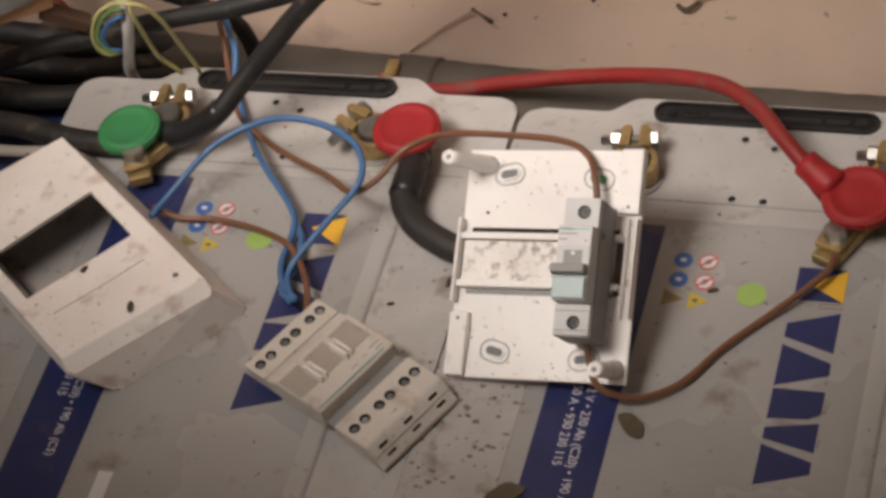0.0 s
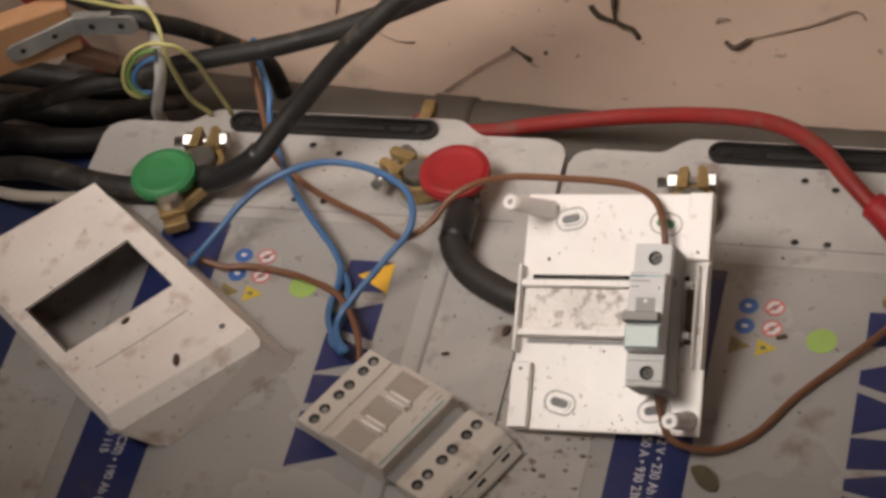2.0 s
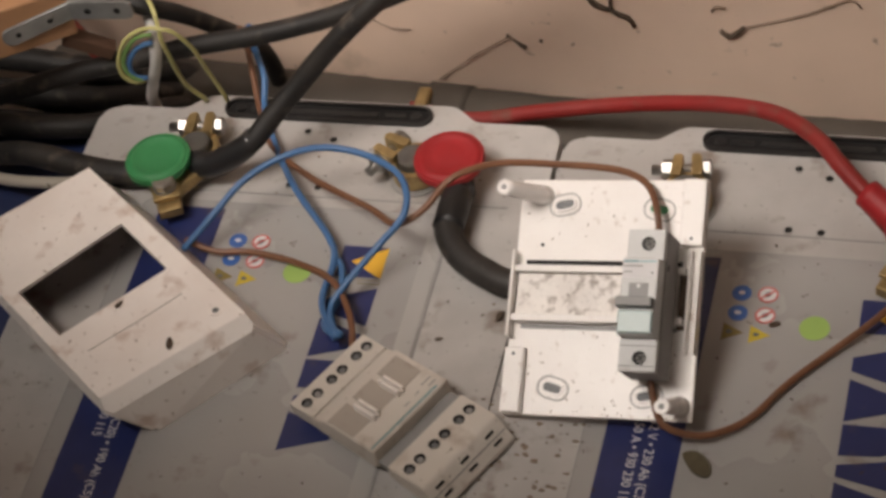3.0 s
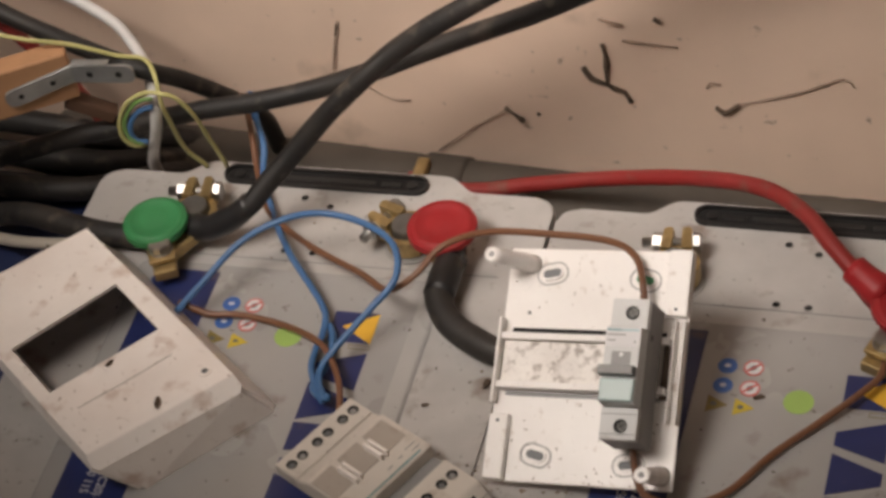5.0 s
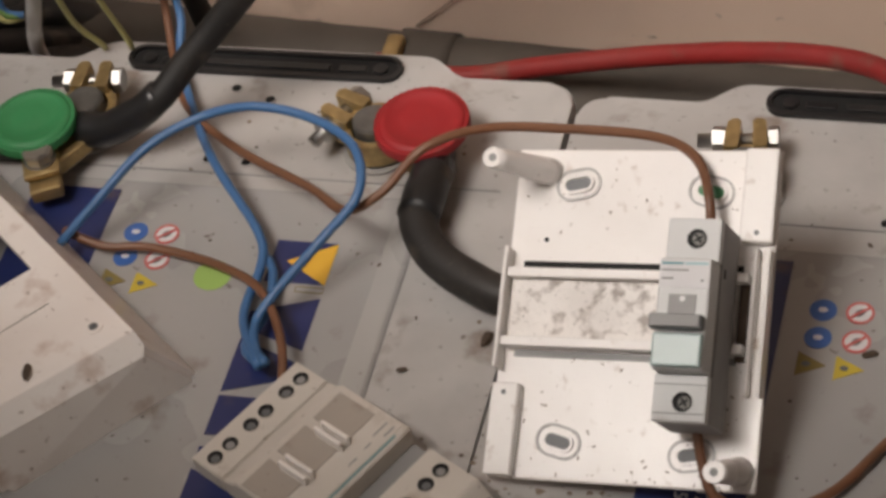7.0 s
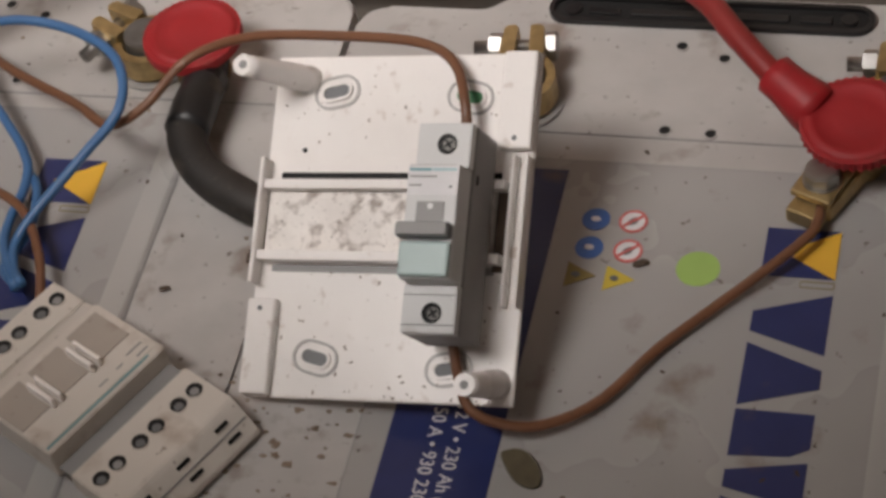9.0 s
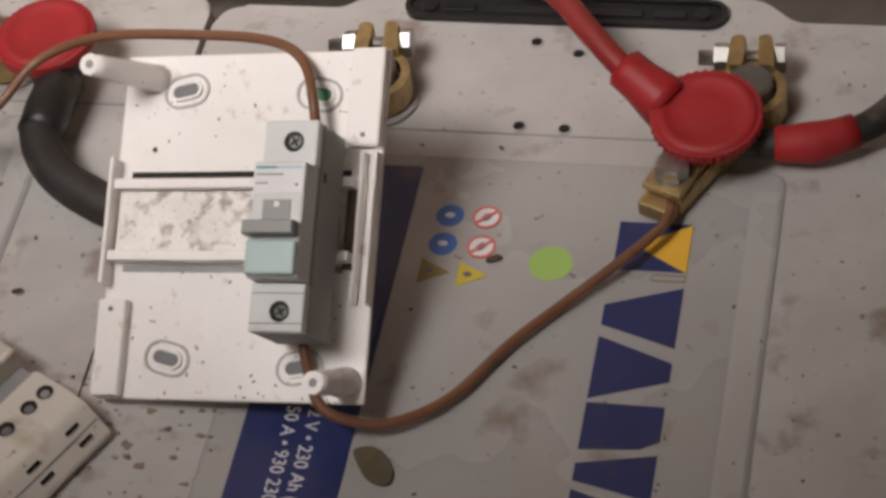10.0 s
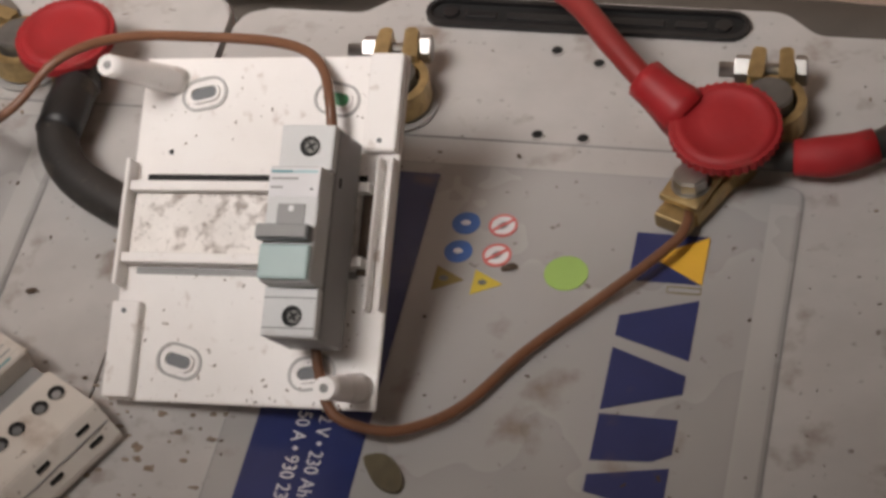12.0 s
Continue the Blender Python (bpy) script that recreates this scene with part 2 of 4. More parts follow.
def tube(points, r, n=10, wobble=0.0, step=0.004):
    """A round cable along a smooth line, r its radius (or radius at the start and the end)."""
    line, bm, rows = glide(points, step), bmesh.new(), []
    up = Vector((0.1, 0.2, 1)).normalized()
    for k, p in enumerate(line):
        way = (line[min(k + 1, len(line) - 1)] - line[max(k - 1, 0)]).normalized()
        up = (up - way * up.dot(way)).normalized()
        side = way.cross(up)
        f = k / (len(line) - 1)
        rad = (r[0] * (1 - f) + r[1] * f) if isinstance(r, tuple) else r
        rad *= 1 + wobble * noise.noise(p * 90)
        rows.append([bm.verts.new(p + rad * (math.cos(a) * side + math.sin(a) * up)) for a in (2 * math.pi * i / n for i in range(n))])
    for a, b in zip(rows, rows[1:]):
        for i in range(n):
            bm.faces.new((a[i], a[(i + 1) % n], b[(i + 1) % n], b[i]))
    bm.faces.new(rows[0][::-1])
    bm.faces.new(rows[-1])
    bmesh.ops.recalc_face_normals(bm, faces=bm.faces[:])
    return bm


def cable(name, points, r, material, label, category="cable", group="", wobble=0.03, n=10):
    ob = part(name, tube(points, r, n, wobble), material, smooth=True)
    return tagged(ob, label, category, group)


def words(text, size, m, parent, material, squeeze=1.0):
    curve = bpy.data.curves.new("lettering", "FONT")
    curve.body, curve.size, curve.extrude = text, size, 0.00012
    ob = bpy.data.objects.new("lettering", curve)
    scene.collection.objects.link(ob)
    data = bpy.data.meshes.new_from_object(ob.evaluated_get(bpy.context.evaluated_depsgraph_get()))
    bpy.data.objects.remove(ob)
    data.materials.clear()
    data.materials.append(material)
    out = new("lettering", data)
    out.parent = parent
    out.matrix_basis = m @ Matrix.Diagonal((squeeze, 1, 1, 1))
    return out


# ---- room ----
def plain(name, bm, material, label, category):
    return tagged(part(name, bm, material), label, category, kind="structure")


plain("floor", box(-1.7, 1.5, -2.0, 0.2, -0.1, 0.0), M_FLOOR, "dusty dark concrete floor", "floor")
plain("wall_north", box(-1.7, 1.5, 0.035, 0.2, 0.002, 2.5), M_WALL, "pink-beige plaster wall with dirt and cobwebs", "wall")
plain("wall_south", box(-1.7, 1.5, -2.1, -2.0, 0.002, 2.5), M_ROOM, "plain beige plaster wall", "wall")
plain("wall_west", box(-1.8, -1.7, -2.1, 0.2, 0.002, 2.5), M_ROOM, "plain beige plaster wall", "wall")
plain("wall_east", box(1.5, 1.6, -2.1, 0.2, 0.002, 2.5), M_ROOM, "plain beige plaster wall", "wall")
plain("ceiling", box(-1.8, 1.6, -2.1, 0.2, 2.502, 2.6), M_ROOM, "plain pale ceiling", "ceiling")


# ---- batteries ----
TOP = 0.24


def battery(m, label, print_shift=0.0, vent_shift=(0.0, 0.0)):
    """A large lead battery; its origin is at the middle of the lid's back edge, on the floor. print_shift: how far back the label was stuck on."""
    b = thing("truck_battery", m, label, "battery", "two batteries side by side")
    w, d, t = 0.1365, 0.518, TOP
    part("case", prism(rounded([(-w + 0.004, -d + 0.004), (w - 0.004, -d + 0.004), (w - 0.004, -0.004), (-w + 0.004, -0.004)], 0.012), 0.0, t - 0.03), M_CASE, b)
    outline = rounded([(-w, -d), (w, -d), (w, 0), (0.0865, 0), (0.073, 0.0115), (-0.073, 0.0115), (-0.0865, 0), (-w, 0)], [0.008, 0.008, 0.012, 0.004, 0.005, 0.005, 0.004, 0.012])
    lid = part("lid", prism(outline, t - 0.0295, t, 0.002), M_LID, b, "light grey plastic lid")
    # the carrying handle lies in a trough along the hump
    h = part("handle", ring(slot(0, 0.0012, 0.0545, 0.0072), slot(0, 0.0012, 0.0545, 0.0052), t + 0.0003, t + 0.0026), M_BLACK, b, "black plastic carrying handle")
    part("trough", prism(slot(0, 0.0012, 0.0545, 0.0053), t + 0.0002, t + 0.0009), M_HOLE, h)
    for x in (-0.052, 0.052):
        part("pivot", cyl(0.0034, t + 0.001, t + 0.0022, 16, m=Matrix.Translation((x, 0.0012, 0)), bevel=0.0004), M_BLACK, h, smooth=False)
    for x0, x1 in ((-0.046, -0.034), (-0.030, 0.030), (0.034, 0.046)):
        part("rib", box(x0, x1, -0.0012, 0.0022, t + 0.001, t + 0.0021, 0.0004), M_BLACK, h)
    for x, y in ((-0.0079, -0.0151), (0.0088, -0.0205), (-0.0075, -0.058), (0.0093, -0.0585)):
        y += vent_shift[0] if y > -0.04 else vent_shift[1]
        part("vent", prism(oval(x, y, 0.0021, 0.0021, 16), t + 0.0001, t + 0.0004), M_HOLE, lid)
        part("rim", ring(oval(x, y, 0.0027, 0.0027, 16), oval(x, y, 0.0021, 0.0021, 16), t + 0.0001, t + 0.0007), M_LID, lid)
    part("seam", box(-0.118, 0.118, -0.0622, -0.0616, t + 0.0001, t + 0.0004), M_MIDGREY, lid)
    # the label film, a shallow raised sheet; grey ring paints its shadow line
    film = rounded([(-0.087, -0.46), (0.090, -0.46), (0.090, -0.0755), (-0.087, -0.0755)], 0.007)
    edge = rounded([(-0.0878, -0.4608), (0.0908, -0.4608), (0.0908, -0.0747), (-0.0878, -0.0747)], 0.0078)
    part("groove", ring(edge, film, t + 0.0001, t + 0.0003), M_MIDGREY, lid, m=Matrix.Translation((0, print_shift, 0)))
    s = part("label_sheet", prism(film, t + 0.0001, t + 0.0007), M_LABEL, b, "silver-grey printed label", m=Matrix.Translation((0, print_shift, 0)))
    z0, z1 = t + 0.0006, t + 0.0010
    part("fold", box(0.0795, 0.0888, -0.455, -0.084, z0, z1), M_FOLD, s)
    part("printed_stripe", prism([(-0.0765, -0.45), (-0.0385, -0.45), (-0.0385, -0.0805), (-0.0765, -0.0805)], z0, z1), M_BLUE, s, "dark blue printed stripe")
    # brand mark, as plain shapes
    part("mark_square", prism([(0.0360, -0.1222), (0.0605, -0.1222), (0.0605, -0.1010), (0.0358, -0.1010)], z0, z1), M_BLUE, s)
    part("mark_wedge", prism([(0.0425, -0.1116), (0.0610, -0.1226), (0.0610, -0.1014)], z1, z1 + 0.0003), M_YELLOW, s)
    x0, x1 = 0.0355, 0.0612
    for pts in (
        [(x1, -0.1290), (x1, -0.1545), (x0, -0.1462), (x0, -0.1378)],
        [(x0, -0.1512), (x1, -0.1608), (x1, -0.1682), (x0, -0.1768)],
        [(x0, -0.1785), (x1, -0.1785), (x1, -0.1920), (x1 - 0.006, -0.1955), (x0, -0.1970)],
        [(x0, -0.2025), (x1, -0.1975), (x1, -0.2150), (x0, -0.2090)],
        [(x0, -0.2125), (x1, -0.2205), (x1, -0.2275), (x0, -0.2365)],
    ):
        part("mark_block", prism(pts[::-1], z0, z1), M_BLUE, s)
    part("size_print", ring(rounded([(0.0495, -0.1265), (0.0612, -0.1265), (0.0612, -0.1236), (0.0495, -0.1236)], 0.0008), rounded([(0.0498, -0.1262), (0.0609, -0.1262), (0.0609, -0.1239), (0.0498, -0.1239)], 0.0007), z0, z1), M_OLIVE, s)
    # warning signs
    for x, y in ((-0.0245, -0.1025), (-0.0246, -0.1155)):
        part("sign", prism(oval(x, y, 0.005, 0.005), z0, z1), M_SIGNBLUE, s)
        part("sign_figure", prism(oval(x, y, 0.0017, 0.0011, 14), z1, z1 + 0.0003), M_PALE, s)
    for x, y in ((-0.0112, -0.1025), (-0.0108, -0.116)):
        part("sign", prism(oval(x, y, 0.0045, 0.0045), z0, z1), M_PALE, s)
        part("sign_ring", ring(oval(x, y, 0.0051, 0.0051), oval(x, y, 0.0042, 0.0042), z0, z1 + 0.0002), M_SIGNRED, s)
        part("sign_bar", box(-0.0044, 0.0044, -0.0005, 0.0005, 0, 0.0004), M_SIGNRED, s, m=Matrix.Translation((x, y, z1)) @ Matrix.Rotation(radians(40), 4, "Z"))
        part("sign_figure", prism(oval(x, y, 0.0022, 0.0014, 10, 0.8), z1, z1 + 0.0002), M_DARKGREY, s)
    for (x, y), material in (((-0.0255, -0.128), M_OLIVE), ((-0.0118, -0.1286), M_SIGNYEL)):
        part("sign", prism([(x - 0.005, y - 0.0055), (x + 0.0055, y), (x - 0.005, y + 0.0055)], z0, z1), material, s)
        part("sign_figure", prism(oval(x - 0.0016, y, 0.0016, 0.0011, 10), z1, z1 + 0.0003), M_DARKGREY, s)
    part("print_bar", box(-0.022, -0.014, -0.36, -0.282, z0, z1), M_PALE, s)
    part("round_sticker", prism(oval(0.0145, -0.1216, 0.0076, 0.0076), z0, z1), M_GREENDOT, s, "lime green round sticker")
    turn = Matrix.Rotation(radians(-90), 4, "Z")
    words("12 V \u2022 230 Ah (C20) \u2022 190 Ah (C5)", 0.0068, Matrix.Translation((-0.0555, -0.1865, z1 + 0.0001)) @ turn, s, M_PALE, 0.92)
    words("1150 A \u2022 930 230 115", 0.0068, Matrix.Translation((-0.0630, -0.1825, z1 + 0.0001)) @ turn, s, M_PALE, 0.92)
    return b


BAT_A = (-0.1415, -0.0425)
BAT_B = (0.1345, -0.0470)
battery(pose(*BAT_A, 0, rz=0.6), "grey lead battery with blue label, under the white enclosure cover", 0.0053, (0.0015, 0.0034))
battery(pose(*BAT_B, 0), "grey lead battery with blue label, under the white mounting plate")


# ---- mounting plate and breaker ----
PLATE = pose(0.0059, -0.24175, 0.2455, rx=28) @ Matrix.Rotation(radians(-6.5), 4, "Y") @ Matrix.Rotation(radians(1.8), 4, "Z")


def mounting_plate():
    p = thing("mounting_plate", PLATE, "glossy white plastic mounting plate with dirt specks, propped on a terminal", "mounting plate")
    w, h = 0.0965, 0.119
    base = part("base_sheet", box(0, w, 0, h, -0.002, 0.0, 0.0007), M_WHITE, p)
    for u0, u1, v0, v1 in ((0.0006, 0.0022, 0.038, 0.0815), (0.0905, 0.0917, 0.032, 0.083), (0.0951, 0.0963, 0.032, 0.083)):
        part("side_wall", box(u0, u1, v0, v1, 0, 0.0075 if u0 < 0.05 else 0.0052, 0.0005), M_WHITE, p)
    part("corner_strip", box(0.0002, 0.0105, 0.0004, 0.033, 0.0, 0.0045, 0.0008), M_WHITE, p)
    part("corner_strip", box(0.0845, 0.0962, 0.085, 0.1186, 0.0, 0.0045, 0.0008), M_WHITE, p)
    for u, v in ((0.0052, 0.0295), (0.0905, 0.0885)):
        part("pin_hole", prism(oval(u, v, 0.0009, 0.0009, 12), 0.0046, 0.0048), M_DARKGREY, p)
    for u, v in ((0.0135, 0.0855),):
        part("pin_hole", prism(oval(u, v, 0.0009, 0.0009, 12), 0.0001, 0.0003), M_HOLE, p)
    for u, v, a in ((0.0235, 0.1059, 12), (0.0256, 0.0137, -14), (0.0723, 0.1038, -12), (0.0735, 0.0115, 10)):
        part("screw_slot", prism(slot(u, v, 0.0026, 0.0022, 10, radians(a)), 0.0001, 0.0006), M_GREEN if u > 0.06 and v > 0.06 else M_DARKGREY, p, "green washer showing through a screw slot" if u > 0.06 and v > 0.06 else "dark oval screw slot")
        # grey ring paints the shade in the groove round each white slot
        part("slot_rim", ring(slot(u, v, 0.0026, 0.0058, 10, radians(a)), slot(u, v, 0.0026, 0.0049, 10, radians(a)), 0.0001, 0.0007), M_FOLD, p)
        part("slot_lip", ring(slot(u, v, 0.0026, 0.0032, 10, radians(a)), slot(u, v, 0.0026, 0.0022, 10, radians(a)), 0.0001, 0.0014), M_WHITE, p)
    for v in (0.0460, 0.0708):
        part("rail", box(0.0020, 0.089, v, v + 0.0034, 0.0008, 0.0058, 0.0004), M_WHITE, p)
        # flat strips paint the shade in the rail gaps, black above, grey below
        part("rail_gap", box(0.0060, 0.086, v + (0.0036 if v > 0.06 else -0.0030), v + (0.0068 if v > 0.06 else -0.0006), 0.0001, 0.0004), M_HOLE if v > 0.06 else M_MIDGREY, p)
    part("rail_bed", box(0.0030, 0.084, 0.0496, 0.0706, 0.0001, 0.0022, 0.0006), M_BED, p, "dirty white rail bed")
    part("side_slot", box(0.0856, 0.0890, 0.044, 0.074, 0.0001, 0.0012), M_DEBRIS, p)
    for (u, v), (tu, tv), top in (((0.0125, 0.1105), (0.0018, 0.1070), 0.030), ((0.0905, 0.0072), (0.0885, 0.0030), 0.024)):
        post = part("post", tube([(u, v, 0), ((u + tu) / 2, (v + tv) / 2, top / 2), (tu, tv, top)], (0.0050, 0.0037), 18), M_WHITE, p, smooth=True)
        tip = (tu, tv)
        part("bore", prism(oval(*tip, 0.0014, 0.0014, 12), top + 0.0001, top + 0.0005), M_MIDGREY, post)
        part("collar", ring(oval(*tip, 0.0037, 0.0037, 18), oval(*tip, 0.0015, 0.0015, 18), top - 0.0002, top + 0.0007), M_WHITE, post)


mounting_plate()


def breaker():
    b = thing("circuit_breaker", PLATE, "light grey single-pole circuit breaker clipped on the white rail", "circuit breaker")
    u0, u1 = 0.0672, 0.0856
    # mid grey paints in the shade on the breaker's right side
    part("body", box(u0, u1, 0.0180, 0.0865, 0.0060, 0.0255, 0.0006), M_MIDGREY, b, "breaker side housing, its shaded side painted darker grey")
    part("terminal_block", box(u0, u1, 0.0716, 0.0866, 0.0256, 0.0300, 0.0006), M_GREYPL, b)
    part("terminal_block", box(u0, u1, 0.0179, 0.0338, 0.0256, 0.0300, 0.0006), M_GREYPL, b)
    part("nose", box(u0 + 0.0004, u1 - 0.0004, 0.0340, 0.0714, 0.0256, 0.0366, 0.0007), M_GREYPL, b)
    for v in (0.0795, 0.0245):
        s = part("terminal_screw", prism(oval(0.0775, v, 0.0034, 0.0034, 20), 0.0301, 0.0303), M_HOLE, b)
        part("screw_head", cyl(0.0021, 0.0303, 0.0307, 16, m=Matrix.Translation((0.0782, v - 0.0002, 0)), bevel=0.0001), M_LEAD, s)
        part("screw_cross", box(-0.0017, 0.0017, -0.0004, 0.0004, 0.0308, 0.0310), M_HOLE, s, m=Matrix.Translation((0.0782, v - 0.0002, 0)) @ Matrix.Rotation(0.6, 4, "Z"))
        part("screw_cross", box(-0.0004, 0.0004, -0.0017, 0.0017, 0.0308, 0.0310), M_HOLE, s, m=Matrix.Translation((0.0782, v - 0.0002, 0)) @ Matrix.Rotation(0.6, 4, "Z"))
    part("face_label", box(u0 + 0.0006, u1 - 0.0006, 0.0612, 0.0706, 0.0366, 0.0369), M_PALE, b)
    part("brand_bar", box(u0 + 0.0012, u0 + 0.0085, 0.0690, 0.0698, 0.0369, 0.0371), mat("bar_teal", (0.08, 0.3, 0.34), 0.4), b)
    part("brand_bar", box(u0 + 0.0090, u1 - 0.0014, 0.0690, 0.0698, 0.0369, 0.0371), mat("bar_pale_teal", (0.35, 0.55, 0.58), 0.4), b)
    for v, a in ((0.0668, 0.009), (0.0640, 0.004)):
        part("print_line", box(u0 + 0.0015, u0 + 0.0015 + a, v, v + 0.0006, 0.0369, 0.0371), M_MIDGREY, b)
    part("print_line", box(u1 - 0.0035, u1 - 0.0025, 0.0634, 0.0641, 0.0369, 0.0371), M_DARKGREY, b)
    part("window", box(u0 + 0.0045, u1 - 0.0045, 0.0518, 0.0590, 0.0366, 0.0370, 0.0001), M_MIDGREY, b)
    part("window_mark", prism(oval(0.0764, 0.0575, 0.0010, 0.0010, 12), 0.0370, 0.0372), M_PALE, b)
    toggle = part("toggle", box(u0 - 0.0005, u1 - 0.0008, 0.0468, 0.0517, 0.0368, 0.0412, 0.0008), M_DARKGREY, b, "dark grey toggle lever")
    part("toggle_top", box(u0 + 0.0003, u1 - 0.0016, 0.0474, 0.0512, 0.0413, 0.0417, 0.0001), M_MIDGREY, toggle)
    part("front_shield", box(u0 + 0.0006, u1 - 0.0008, 0.0345, 0.0458, 0.0367, 0.0392, 0.0009), M_TEAL, b, "pale teal glossy front shield")
    for v in (0.0302, 0.0205):
        part("seam_line", box(u0 + 0.0003, u1 - 0.0003, v, v + 0.0003, 0.0300, 0.0302), M_DARKGREY, b)
    part("side_hole", box(u1 - 0.0001, u1 + 0.0002, 0.068, 0.071, 0.021, 0.0225), M_HOLE, b)


breaker()


# ---- three-module device lying loose ----
def side_profile(prof, y0, y1):
    """A body with the given outline in x and z, as long as y0 to y1."""
    bm, n = bmesh.new(), len(prof)
    rows = [[bm.verts.new((x, y, z)) for x, z in prof] for y in (y0, y1)]
    bm.faces.new(rows[0])
    bm.faces.new(rows[1][::-1])
    for k in range(n):
        bm.faces.new((rows[0][k], rows[0][(k + 1) % n], rows[1][(k + 1) % n], rows[1][k]))
    bmesh.ops.recalc_face_normals(bm, faces=bm.faces[:])
    bmesh.ops.bevel(bm, geom=bm.edges[:], offset=0.0005, segments=2, affect="EDGES")
    return bm


def loose_device():
    m = pose(-0.0486, -0.2500, TOP + 0.0012, rz=-28.2)
    d = thing("modular_switch", m, "dusty ivory modular switch with six screw holes a side, lying loose", "switch device")
    ly = 0.0270
    # mid grey puts the dark shadow under the ivory body into its colour
    part("body", box(-0.0400, 0.0470, -ly + 0.0035, ly - 0.0005, 0, 0.0085, 0.0008), M_MIDGREY, d, "switch underside, its shadow painted in mid grey")
    part("terminal_deck", side_profile([(-0.0425, 0.0050), (-0.0425, 0.0130), (-0.0262, 0.0130), (-0.0262, 0.0050)], -ly, ly), M_WARMPL, d)
    part("terminal_deck", side_profile([(0.0250, 0.0050), (0.0250, 0.0130), (0.0478, 0.0130), (0.0492, 0.0122), (0.0580, 0.0030), (0.0580, 0.0005), (0.0480, 0.0005)], -ly, ly), M_WARMPL, d)
    part("middle_section", side_profile([(-0.0260, 0.0050), (-0.0260, 0.0128), (-0.0195, 0.0150), (-0.0180, 0.0172), (0.0170, 0.0182), (0.0172, 0.0050)], -ly, ly), M_WARMPL, d)
    # grey floor strip paints the dark band of shade between the sections
    part("groove", box(0.0174, 0.0248, -ly + 0.0010, ly - 0.0010, 0.0086, 0.0102), M_MIDGREY, d)
    for x in (-0.0350, 0.0350):
        for k, y in enumerate((0.0218, 0.0143, 0.0038, -0.0038, -0.0143, -0.0218)):
            s = part("terminal_screw", prism(oval(x, y, 0.0030, 0.0030, 18), 0.0131, 0.0133), M_HOLE, d)
            part("screw_head", cyl(0.0017, 0.0133, 0.0135, 12, m=Matrix.Translation((x + 0.0007, y - 0.0005, 0))), M_MIDGREY if k in (0, 4) else M_DARKGREY, s)
            part("hole_rim", ring(oval(x, y, 0.0034, 0.0034, 18), oval(x, y, 0.0030, 0.0030, 18), 0.0130, 0.0134), M_WARMPL, s)
    # near-flush bays, recess shade put into darker grey, with pairs of thin rocker bars
    lean = Matrix.Rotation(radians(-1.6), 4, "Y")
    for y in (0.0165, -0.0015, -0.0195):
        part("switch_bay", box(-0.0150, 0.0028, y - 0.0066, y + 0.0075, 0.0170, 0.0181, 0.0002), M_BAY, d, m=lean)
    for y in (0.0075, -0.0105):
        for dy in (-0.0020, 0.0014):
            part("rocker", box(-0.0085, 0.0050, y + dy - 0.0008, y + dy + 0.0008, 0.0176, 0.0222, 0.0006), M_COVER, d, "pale ivory rocker bar", m=lean)
    part("face_label", box(0.0066, 0.0140, -ly + 0.001, ly - 0.001, 0.0174, 0.0185), M_WARMPL, d)
    part("stripe", box(0.0146, 0.0153, -ly + 0.001, ly - 0.006, 0.0176, 0.0186), mat("stripe_teal", (0.16, 0.33, 0.36), 0.4), d)
    for x, y, a in ((0.0085, 0.0165, 0.007), (0.0100, 0.0105, 0.003), (0.0118, 0.0185, 0.005), (0.0105, 0.0020, 0.004)):
        part("print_line", box(x, x + 0.0006, y, y + a, 0.0183, 0.0187), M_MIDGREY, d)
    slope = Matrix.Translation((0.0536, 0, 0.0076)) @ Matrix.Rotation(radians(46.3), 4, "Y")
    for y in (-0.0215, -0.0035, 0.0145):
        part("wire_slot", box(-0.0040, -0.0026, y, y + 0.0055, 0.0001, 0.0006), M_HOLE, d, m=slope)
        part("wire_slot", box(0.0018, 0.0032, y + 0.001, y + 0.0065, 0.0001, 0.0006), M_HOLE, d, m=slope)
    part("seam_line", box(-0.0004, 0.0002, -ly + 0.001, ly - 0.001, 0.0001, 0.0004), M_MIDGREY, d, m=slope)


loose_device()


